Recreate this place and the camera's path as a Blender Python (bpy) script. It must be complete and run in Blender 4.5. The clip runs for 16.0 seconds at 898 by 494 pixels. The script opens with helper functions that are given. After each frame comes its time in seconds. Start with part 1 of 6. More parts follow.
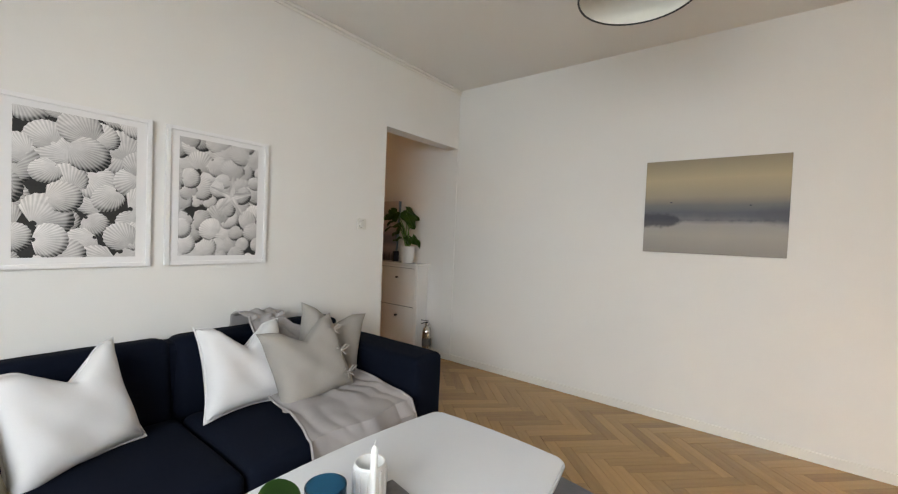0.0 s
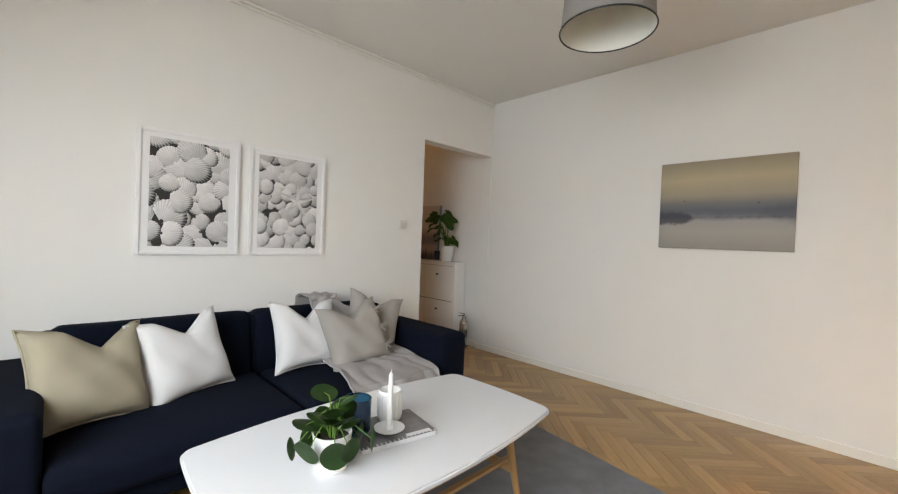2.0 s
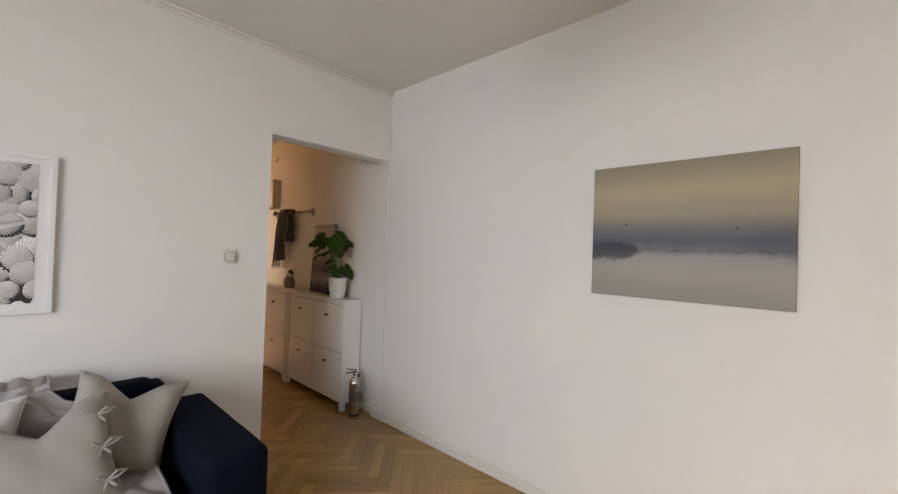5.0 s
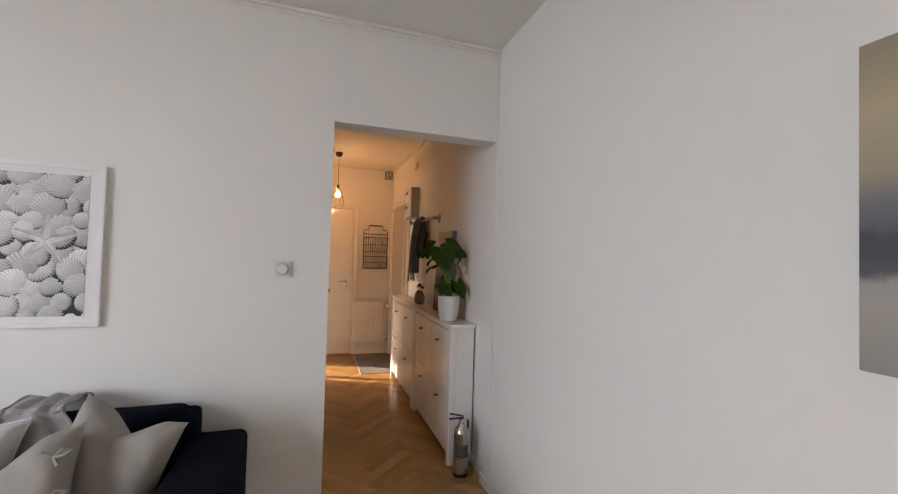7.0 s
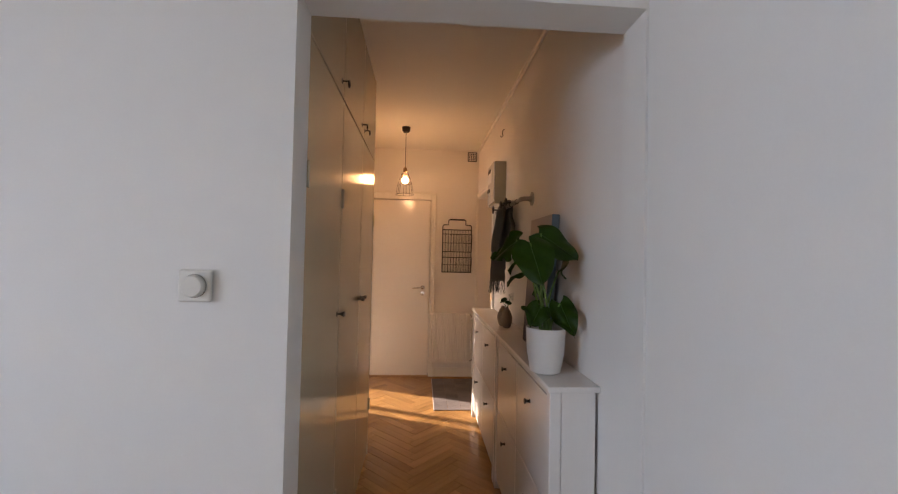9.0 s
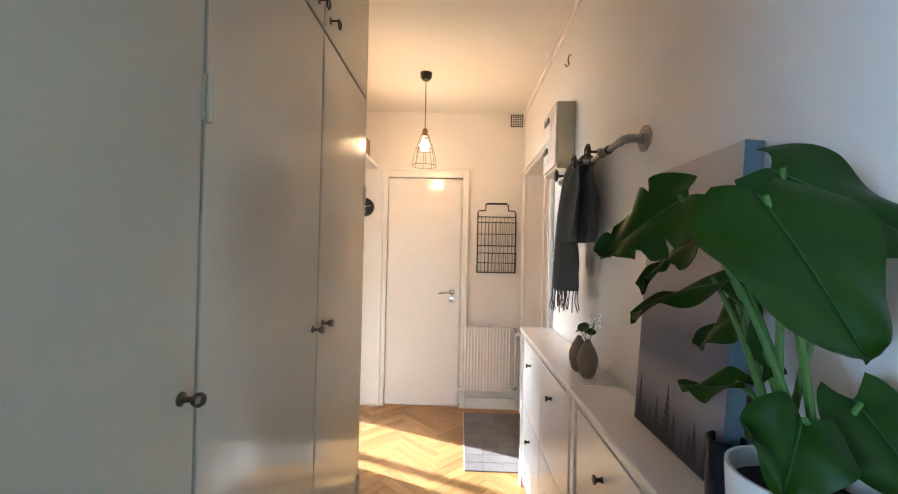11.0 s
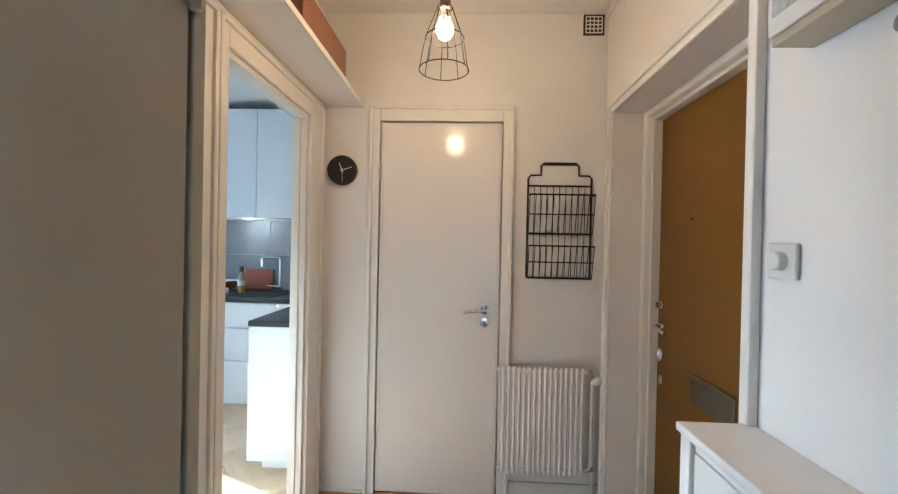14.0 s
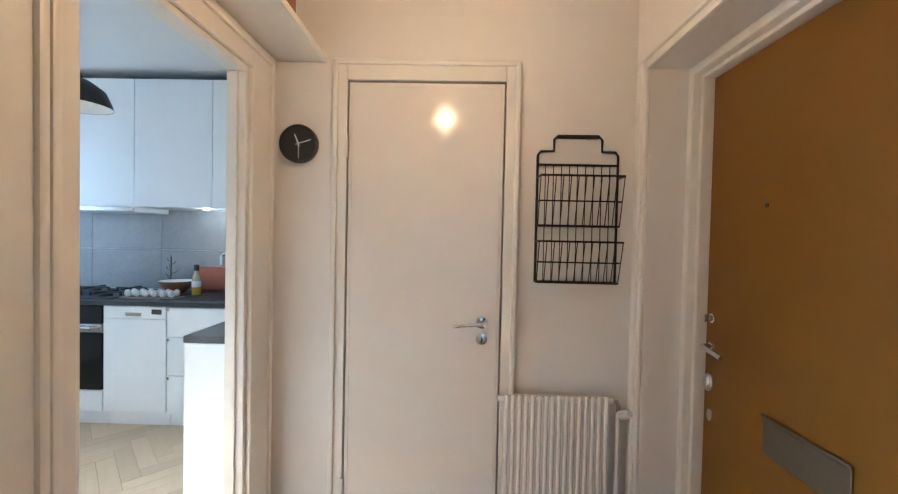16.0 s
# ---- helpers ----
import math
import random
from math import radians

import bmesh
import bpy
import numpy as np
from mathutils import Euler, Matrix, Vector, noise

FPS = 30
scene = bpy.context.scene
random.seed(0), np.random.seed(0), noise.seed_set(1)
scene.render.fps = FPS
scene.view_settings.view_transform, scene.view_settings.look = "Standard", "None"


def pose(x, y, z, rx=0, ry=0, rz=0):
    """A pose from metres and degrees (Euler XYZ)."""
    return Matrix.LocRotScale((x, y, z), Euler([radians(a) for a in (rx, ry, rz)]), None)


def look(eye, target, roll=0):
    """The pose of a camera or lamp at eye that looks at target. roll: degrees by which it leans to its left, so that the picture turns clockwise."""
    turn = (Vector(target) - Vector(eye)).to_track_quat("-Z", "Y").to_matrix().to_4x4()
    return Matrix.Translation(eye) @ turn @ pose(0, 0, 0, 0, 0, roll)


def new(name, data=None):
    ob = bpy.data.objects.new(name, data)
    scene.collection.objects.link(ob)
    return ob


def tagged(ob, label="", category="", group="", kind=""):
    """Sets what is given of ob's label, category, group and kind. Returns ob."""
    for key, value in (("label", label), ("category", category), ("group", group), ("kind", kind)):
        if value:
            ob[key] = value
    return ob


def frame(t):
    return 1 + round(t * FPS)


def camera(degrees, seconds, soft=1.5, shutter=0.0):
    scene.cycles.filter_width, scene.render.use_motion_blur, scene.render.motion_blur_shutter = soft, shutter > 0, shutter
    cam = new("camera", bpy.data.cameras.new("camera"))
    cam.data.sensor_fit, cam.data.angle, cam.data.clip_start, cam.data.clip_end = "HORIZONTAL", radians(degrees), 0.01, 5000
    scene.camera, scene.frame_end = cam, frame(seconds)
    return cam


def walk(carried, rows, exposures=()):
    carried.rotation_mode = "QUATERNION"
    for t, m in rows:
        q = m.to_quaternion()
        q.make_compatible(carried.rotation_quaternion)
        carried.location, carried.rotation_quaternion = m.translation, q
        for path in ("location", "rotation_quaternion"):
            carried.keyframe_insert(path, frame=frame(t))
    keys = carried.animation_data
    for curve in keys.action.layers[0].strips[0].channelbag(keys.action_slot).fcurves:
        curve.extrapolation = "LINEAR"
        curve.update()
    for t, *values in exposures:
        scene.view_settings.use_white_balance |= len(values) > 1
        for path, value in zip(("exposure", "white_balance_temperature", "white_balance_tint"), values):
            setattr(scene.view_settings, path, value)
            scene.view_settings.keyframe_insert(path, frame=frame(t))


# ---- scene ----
cam = camera(96.2, 16.0, soft=1.2)
PATH = [
    (0, (-3.174, -2.39, 1.237), (-1.594, -1.165, 1.18), 2.3),
    (0.5, (-3.249, -2.493, 1.221), (-1.773, -1.145, 1.157), 2.2),
    (1, (-3.295, -2.614, 1.213), (-1.878, -1.203, 1.145), 2.3),
    (1.5, (-3.334, -2.735, 1.188), (-1.942, -1.299, 1.139), 2.3),
    (2, (-3.349, -2.8, 1.17), (-1.948, -1.373, 1.139), 2.2),
    (2.5, (-3.277, -2.866, 1.181), (-1.841, -1.473, 1.167), 2.3),
    (3, (-3.115, -2.84, 1.258), (-1.554, -1.59, 1.268), 2.2),
    (3.2, (-3.041, -2.798, 1.285), (-1.426, -1.619, 1.311), 2.1),
    (5.3, (-1.832, -2.58, 1.375), (-0.464, -1.121, 1.406), 1.8),
    (5.5, (-1.69, -2.59, 1.382), (-0.419, -1.046, 1.42), 1.8),
    (6, (-1.436, -2.516, 1.382), (-0.366, -0.826, 1.417), 1.7),
    (6.5, (-1.207, -2.385, 1.372), (-0.389, -0.56, 1.417), 1.7),
    (7, (-1.031, -2.205, 1.374), (-0.399, -0.308, 1.43), 1.6),
    (7.5, (-0.922, -1.918, 1.382), (-0.452, 0.026, 1.439), 1.5),
    (8, (-0.812, -1.623, 1.383), (-0.488, 0.35, 1.441), 1.4),
    (8.5, (-0.693, -1.334, 1.371), (-0.471, 0.653, 1.435), 1.2),
    (8.7, (-0.658, -1.227, 1.387), (-0.473, 0.764, 1.433), 1.2),
    (10.8, (-0.529, -0.075, 1.36), (-0.568, 1.924, 1.402), 1.3),
    (11, (-0.534, 0.024, 1.372), (-0.586, 2.023, 1.397), 1.2),
    (11.5, (-0.556, 0.274, 1.374), (-0.64, 2.272, 1.381), 1.2),
    (12, (-0.58, 0.541, 1.387), (-0.681, 2.538, 1.38), 1.1),
    (12.5, (-0.588, 0.817, 1.394), (-0.7, 2.814, 1.379), 1.0),
    (13, (-0.634, 1.062, 1.381), (-0.74, 3.059, 1.37), 1.0),
    (13.5, (-0.674, 1.272, 1.372), (-0.779, 3.269, 1.359), 1.1),
    (14, (-0.701, 1.423, 1.367), (-0.786, 3.421, 1.354), 1.2),
    (14.5, (-0.706, 1.573, 1.378), (-0.782, 3.572, 1.359), 1.2),
    (15, (-0.699, 1.701, 1.363), (-0.766, 3.7, 1.336), 1.1),
    (15.5, (-0.703, 1.806, 1.364), (-0.752, 3.805, 1.331), 1.2),
    (16, (-0.708, 1.895, 1.373), (-0.746, 3.894, 1.33), 1.2),
]
EXPOSURES = [(0, 1.40, 9000, 22), (3.2, 1.42, 9100, 23), (6.0, 1.41, 8500, 26), (8.7, 1.18, 7900, 29), (10.8, 2.50, 5450, 9), (12.5, 2.30, 4900, 4), (14.0, 1.86, 4750, 2), (15.0, 1.84, 4750, 2), (16, 1.88, 4950, 5)]
walk(cam, [(t, look(eye, target, roll)) for t, eye, target, roll in PATH], EXPOSURES)

# ---------------------------------------------------------------- world, sun, large lights
SUN_AZ = (0.917, -0.398)          # horizontal heading of the sunlight
SUN_EL = 21.0
world = bpy.data.worlds.new("world")
scene.world = world
world.use_nodes = True
wn = world.node_tree
sky = wn.nodes.new("ShaderNodeTexSky")
sky.sky_type = "NISHITA"
sky.sun_disc = False
sky.sun_elevation = radians(SUN_EL)
sky.sun_rotation = math.atan2(-SUN_AZ[0], -SUN_AZ[1])
wn.links.new(sky.outputs[0], wn.nodes["Background"].inputs[0])
wn.nodes["Background"].inputs[1].default_value = 0.05

sun = new("sun", bpy.data.lights.new("sun", "SUN"))
sun.data.energy, sun.data.angle, sun.data.color = 5.0, radians(0.6), (1.0, 0.93, 0.82)
sun.matrix_world = look((0, 0, 0), (SUN_AZ[0], SUN_AZ[1], -math.tan(radians(SUN_EL))))


def window_light(name, at, toward, w, h, watts, color, spread=180):
    lamp = new(name, bpy.data.lights.new(name, "AREA"))
    lamp.data.shape, lamp.data.size, lamp.data.size_y = "RECTANGLE", w, h
    lamp.data.energy, lamp.data.color = watts, color
    lamp.data.spread = radians(spread)
    lamp.matrix_world = look(at, toward)
    return lamp


DAY = (0.52, 0.77, 1.0)
window_light("living_window_light", (-4.56, -2.40, 1.52), (-1.2, -1.3, -1.1), 1.9, 1.3, 33, (0.53, 0.76, 1.0), 150)
window_light("kitchen_window_light", (-4.56, 4.265, 1.55), (-1.0, 4.0, 0.2), 1.25, 1.2, 4.0, DAY)
window_light("bedroom_window_light", (-4.56, 1.55, 1.55), (-1.0, 1.9, 0.9), 1.2, 1.2, 6.5, (0.74, 0.88, 1.0))

bulb_light = new("bulb_light", bpy.data.lights.new("bulb_light", "POINT"))
bulb_light.data.energy, bulb_light.data.shadow_soft_size, bulb_light.data.color = 3.2, 0.045, (1.0, 0.57, 0.25)
bulb_light.location = (-0.79, 2.81, 2.105)

# ---------------------------------------------------------------- materials


def nodes_of(m):
    return m.node_tree.nodes, m.node_tree.links


def ramp(nt, stops):
    r = nt.nodes.new("ShaderNodeValToRGB")
    els = r.color_ramp.elements
    while len(els) < len(stops):
        els.new(0.5)
    for e, (p, c) in zip(els, stops):
        e.position, e.color = p, (*c, 1)
    return r


def mat(name, color, rough=0.5, metal=0.0, vary=0.08, scale=6.0, grain=60.0, bump=0.05, dist=0.002, coat=0.0, stretch=(1, 1, 1), island=0.0, objrand=0.0, sheen=0.0, rough_vary=0.08):
    """A procedural surface: base colour with coarse stains and fine grain, bump and uneven gloss."""
    m = bpy.data.materials.new(name)
    m.use_nodes = True
    nt = m.node_tree
    n, l = nodes_of(m)
    b = n["Principled BSDF"]
    tc = n.new("ShaderNodeTexCoord")
    mp = n.new("ShaderNodeMapping")
    mp.inputs["Scale"].default_value = stretch
    l.new(tc.outputs["Object"], mp.inputs["Vector"])
    big = n.new("ShaderNodeTexNoise")
    big.inputs["Scale"].default_value, big.inputs["Detail"].default_value = scale, 4
    fine = n.new("ShaderNodeTexNoise")
    fine.inputs["Scale"].default_value, fine.inputs["Detail"].default_value = grain, 3
    l.new(mp.outputs[0], big.inputs["Vector"])
    l.new(mp.outputs[0], fine.inputs["Vector"])
    add = n.new("ShaderNodeMath")
    add.operation = "ADD"
    l.new(big.outputs["Fac"], add.inputs[0])
    half = n.new("ShaderNodeMath")
    half.operation = "MULTIPLY"
    half.inputs[1].default_value = 0.6
    l.new(fine.outputs["Fac"], half.inputs[0])
    l.new(half.outputs[0], add.inputs[1])
    last = add
    if island or objrand:
        src = n.new("ShaderNodeNewGeometry").outputs["Random Per Island"] if island else n.new("ShaderNodeObjectInfo").outputs["Random"]
        k = n.new("ShaderNodeMath")
        k.operation = "MULTIPLY_ADD"
        k.inputs[1].default_value = (island or objrand)
        l.new(src, k.inputs[0])
        l.new(add.outputs[0], k.inputs[2])
        last = k
    mid = 0.8 + (island or objrand) / 2
    lo = tuple(c * (1 - vary) for c in color)
    hi = tuple(min(1, c * (1 + vary)) for c in color)
    mr = n.new("ShaderNodeMapRange")
    mr.inputs["From Min"].default_value, mr.inputs["From Max"].default_value = mid - 0.45 - (island or objrand) / 2, mid + 0.45 + (island or objrand) / 2
    l.new(last.outputs[0], mr.inputs["Value"])
    r = ramp(nt, [(0, lo), (1, hi)])
    l.new(mr.outputs[0], r.inputs[0])
    l.new(r.outputs[0], b.inputs["Base Color"])
    rr = n.new("ShaderNodeMapRange")
    rr.inputs["To Min"].default_value, rr.inputs["To Max"].default_value = max(0.02, rough - rough_vary), min(1, rough + rough_vary)
    l.new(big.outputs["Fac"], rr.inputs["Value"])
    l.new(rr.outputs[0], b.inputs["Roughness"])
    b.inputs["Metallic"].default_value = metal
    b.inputs["Coat Weight"].default_value = coat
    b.inputs["Sheen Weight"].default_value = sheen
    if bump:
        bp = n.new("ShaderNodeBump")
        bp.inputs["Strength"].default_value, bp.inputs["Distance"].default_value = bump, dist
        l.new(fine.outputs["Fac"], bp.inputs["Height"])
        l.new(bp.outputs[0], b.inputs["Normal"])
    return m


WALL = mat("wall_paint", (0.80, 0.785, 0.75), 0.72, vary=0.025, scale=1.2, grain=170, bump=0.12, dist=0.001)
WALL_HALL = mat("hall_wall_paint", (0.80, 0.775, 0.74), 0.62, vary=0.03, scale=1.5, grain=150, bump=0.12, dist=0.001)
CEIL = mat("ceiling_paint", (0.78, 0.76, 0.72), 0.85, vary=0.02, scale=1.0, grain=120, bump=0.1, dist=0.001)
TRIM = mat("gloss_trim_paint", (0.80, 0.775, 0.72), 0.32, vary=0.03, scale=3, grain=40, bump=0.08, dist=0.001)
DOORP = mat("door_paint", (0.80, 0.76, 0.71), 0.17, vary=0.025, scale=2, grain=25, bump=0.03, dist=0.001)
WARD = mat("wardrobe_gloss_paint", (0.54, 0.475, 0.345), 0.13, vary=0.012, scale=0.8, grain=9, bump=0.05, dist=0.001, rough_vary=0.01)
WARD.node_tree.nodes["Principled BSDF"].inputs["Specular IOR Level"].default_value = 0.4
OAK = mat("oak_parquet", (0.39, 0.215, 0.078), 0.24, vary=0.40, scale=3, grain=34, bump=0.06, dist=0.001, stretch=(5, 5, 5), island=0.9)
OAK_P = mat("oak_parquet_block", (0.39, 0.215, 0.078), 0.24, vary=0.40, scale=3, grain=34, bump=0.06, dist=0.001, stretch=(1.2, 9, 5), objrand=0.9)
GROUT = mat("parquet_base", (0.12, 0.065, 0.03), 0.7)
OAKPALE_P = mat("pale_oak_block", (0.50, 0.38, 0.24), 0.4, vary=0.25, scale=3, grain=34, bump=0.05, dist=0.001, objrand=0.9, stretch=(1.2, 9, 5))
OAKPALE = mat("pale_oak_parquet", (0.50, 0.38, 0.24), 0.4, vary=0.25, scale=3, grain=34, bump=0.05, dist=0.001, island=0.9)
NAVY = mat("navy_wool", (0.0035, 0.006, 0.0135), 0.98, vary=0.22, scale=8, grain=420, bump=0.5, dist=0.002)
WHITE_CLOTH = mat("white_linen", (0.68, 0.67, 0.665), 0.9, vary=0.05, scale=10, grain=380, bump=0.35, dist=0.002)
BEIGE_CLOTH = mat("beige_linen", (0.35, 0.30, 0.215), 0.9, vary=0.07, scale=10, grain=380, bump=0.35, dist=0.002)
GREY_CLOTH = mat("grey_linen", (0.34, 0.31, 0.28), 0.92, vary=0.08, scale=10, grain=380, bump=0.35, dist=0.002)
NAVY.node_tree.nodes["Principled BSDF"].inputs["Specular IOR Level"].default_value = 0.12
THROW = mat("grey_throw", (0.36, 0.33, 0.32), 0.95, vary=0.1, scale=12, grain=300, bump=0.4, dist=0.002)
RUG = mat("grey_rug_pile", (0.20, 0.20, 0.215), 0.97, vary=0.3, scale=9, grain=260, bump=0.9, dist=0.006)
TABLETOP = mat("white_laminate", (0.68, 0.685, 0.70), 0.38, vary=0.015, scale=3, grain=80, bump=0.02)
OAKLEG = mat("oiled_oak", (0.42, 0.235, 0.10), 0.45, vary=0.2, scale=6, grain=50, bump=0.06, stretch=(6, 6, 1))
CAB = mat("white_cabinet_lacquer", (0.82, 0.80, 0.77), 0.22, vary=0.02, scale=3, grain=60, bump=0.03)
DARKMETAL = mat("dark_bronze_knob", (0.05, 0.042, 0.035), 0.35, metal=0.8, vary=0.2, scale=30)
BLACKWIRE = mat("black_wire", (0.018, 0.013, 0.011), 0.45, metal=0.3, vary=0.2, scale=40)
STEEL = mat("brushed_steel", (0.62, 0.60, 0.57), 0.25, metal=1.0, vary=0.06, scale=20)
CHROME = mat("chrome", (0.78, 0.78, 0.78), 0.10, metal=1.0, vary=0.02, bump=0)
GALV = mat("galvanised_pipe", (0.36, 0.34, 0.31), 0.42, metal=0.9, vary=0.2, scale=18, grain=90, bump=0.2)
SCARF = mat("charcoal_wool_scarf", (0.13, 0.128, 0.122), 0.95, vary=0.18, scale=14, grain=350, bump=0.5, dist=0.002)
OCHRE = mat("ochre_door_paint", (0.180, 0.082, 0.006), 0.42, vary=0.06, scale=2.5, grain=30, bump=0.05)
OCHRE.node_tree.nodes["Principled BSDF"].inputs["Specular IOR Level"].default_value = 0.28
MDF = mat("walnut_box_wood", (0.22, 0.095, 0.038), 0.5, vary=0.25, scale=5, grain=40, bump=0.1, stretch=(1, 1, 6))
CLAY = mat("grey_clay", (0.27, 0.215, 0.165), 0.85, vary=0.12, scale=14, grain=120, bump=0.3)
POTW = mat("white_ceramic", (0.80, 0.79, 0.77), 0.35, vary=0.03, scale=8, bump=0.02)
SOIL = mat("potting_soil", (0.03, 0.02, 0.013), 0.95, vary=0.4, scale=40, grain=160, bump=1.0, dist=0.006)
LEAF = mat("monstera_leaf", (0.017, 0.050, 0.0015), 0.46, vary=0.3, scale=9, grain=60, bump=0.12, dist=0.003)
LEAF.node_tree.nodes["Principled BSDF"].inputs["Specular IOR Level"].default_value = 0.2
LEAFRIB = mat("leaf_rib", (0.025, 0.085, 0.014), 0.45, vary=0.1, scale=20, bump=0)
FLAP = mat("tarnished_steel", (0.20, 0.175, 0.135), 0.42, metal=1.0, vary=0.12, scale=9)
STEM = mat("plant_stem", (0.09, 0.19, 0.035), 0.5, vary=0.2, scale=20)
PILEA = mat("pilea_leaf", (0.022, 0.075, 0.014), 0.36, vary=0.25, scale=14, grain=70, bump=0.08)
BLACK = mat("black_plastic", (0.012, 0.012, 0.013), 0.45, vary=0.15, scale=20)
SHADE_OUT = mat("grey_shade_fabric", (0.25, 0.235, 0.225), 0.9, vary=0.05, scale=10, grain=420, bump=0.4)
SHADE_IN = mat("white_shade_lining", (0.78, 0.77, 0.70), 0.7, vary=0.03, scale=8)
PLANK = mat("whitewashed_plank", (0.68, 0.64, 0.60), 0.65, vary=0.30, scale=2.6, grain=16, bump=0.15, stretch=(1.2, 5, 7), objrand=0.35)
pn, pl = PLANK.node_tree.nodes, PLANK.node_tree.links
knot_place, knot_map, knot_cell = pn.new("ShaderNodeTexCoord"), pn.new("ShaderNodeMapping"), pn.new("ShaderNodeTexVoronoi")
knot_map.inputs["Scale"].default_value = (2.0, 2.6, 5.0)
knot_cell.inputs["Scale"].default_value = 1.0
pl.new(knot_place.outputs["Object"], knot_map.inputs["Vector"])
pl.new(knot_map.outputs[0], knot_cell.inputs["Vector"])
knot_edge, knot_mix = pn.new("ShaderNodeMapRange"), pn.new("ShaderNodeMixRGB")
knot_edge.inputs["From Min"].default_value, knot_edge.inputs["From Max"].default_value = 0.05, 0.17
knot_edge.inputs["To Min"].default_value, knot_edge.inputs["To Max"].default_value = 0.65, 0.0
pl.new(knot_cell.outputs["Distance"], knot_edge.inputs["Value"])
pl.new(knot_edge.outputs[0], knot_mix.inputs[0])
pb = pn["Principled BSDF"].inputs["Base Color"]
pl.new(pb.links[0].from_socket, knot_mix.inputs[1])
knot_mix.inputs[2].default_value = (0.30, 0.23, 0.18, 1)
pl.new(knot_mix.outputs[0], pb)
KWHITE = mat("white_kitchen_front", (0.80, 0.82, 0.84), 0.3, vary=0.015, scale=2, grain=50, bump=0.02)
KTOP = mat("dark_grey_worktop", (0.04, 0.042, 0.047), 0.45, vary=0.2, scale=25, grain=200, bump=0.08)
CONCRETE = mat("concrete_tile", (0.255, 0.255, 0.26), 0.42, vary=0.28, scale=5, grain=28, bump=0.12, objrand=0.3)
RADW = mat("radiator_enamel", (0.87, 0.85, 0.81), 0.3, vary=0.02, scale=5, bump=0.02)
DOORMAT = mat("woven_doormat", (0.17, 0.15, 0.145), 0.95, vary=0.45, scale=7, grain=120, bump=0.7, dist=0.004, objrand=0.3)
PAPER = mat("white_paper", (0.80, 0.79, 0.78), 0.7, vary=0.02, bump=0.0)
PLASTIC = mat("ivory_plastic", (0.72, 0.70, 0.64), 0.4, vary=0.02, bump=0.0)


def glass(name, color, rough=0.0):
    m = bpy.data.materials.new(name)
    m.use_nodes = True
    b = m.node_tree.nodes["Principled BSDF"]
    b.inputs["Base Color"].default_value = (*color, 1)
    b.inputs["Roughness"].default_value = rough
    b.inputs["Transmission Weight"].default_value = 1.0
    b.inputs["IOR"].default_value = 1.45
    return m


def glowing(name, color, power):
    m = bpy.data.materials.new(name)
    m.use_nodes = True
    b = m.node_tree.nodes["Principled BSDF"]
    b.inputs["Base Color"].default_value = (*color, 1)
    b.inputs["Emission Color"].default_value = (*color, 1)
    b.inputs["Emission Strength"].default_value = power
    return m


CLEAR = glass("clear_glass", (1, 1, 1))
BLUEGLASS = glass("petrol_blue_glass", (0.02, 0.16, 0.28), 0.05)
FILAMENT = glowing("warm_filament", (1.0, 0.42, 0.12), 8)

# ---------------------------------------------------------------- mesh helpers


def bx(x0, x1, y0, y1, z0, z1, b=0.0, seg=2):
    """A box, its edges rounded by b."""
    bm = bmesh.new()
    bmesh.ops.create_cube(bm, size=1)
    bmesh.ops.transform(bm, verts=bm.verts, matrix=Matrix.Translation(((x0 + x1) / 2, (y0 + y1) / 2, (z0 + z1) / 2)) @ Matrix.Diagonal((abs(x1 - x0), abs(y1 - y0), abs(z1 - z0), 1)))
    if b:
        bmesh.ops.bevel(bm, geom=list(bm.edges), offset=b, segments=seg, affect="EDGES", profile=0.5)
    return bm


def join(*bms):
    out = bms[0]
    for other in bms[1:]:
        me = bpy.data.meshes.new("tmp")
        other.to_mesh(me)
        other.free()
        out.from_mesh(me)
        bpy.data.meshes.remove(me)
    return out


def lathe(profile, n=24, at=(0, 0, 0)):
    """A body turned round z: profile of (radius, height)."""
    bm = bmesh.new()
    rings = []
    for r, z in profile:
        if r < 1e-5:
            rings.append([bm.verts.new((at[0], at[1], at[2] + z))])
        else:
            rings.append([bm.verts.new((at[0] + r * math.cos(2 * math.pi * i / n), at[1] + r * math.sin(2 * math.pi * i / n), at[2] + z)) for i in range(n)])
    for a, b in zip(rings, rings[1:]):
        for i in range(n):
            j = (i + 1) % n
            q = [a[i % len(a)], a[j % len(a)], b[j % len(b)], b[i % len(b)]]
            q = list(dict.fromkeys(q))
            if len(q) > 2:
                bm.faces.new(q)
    bmesh.ops.recalc_face_normals(bm, faces=bm.faces)
    return bm


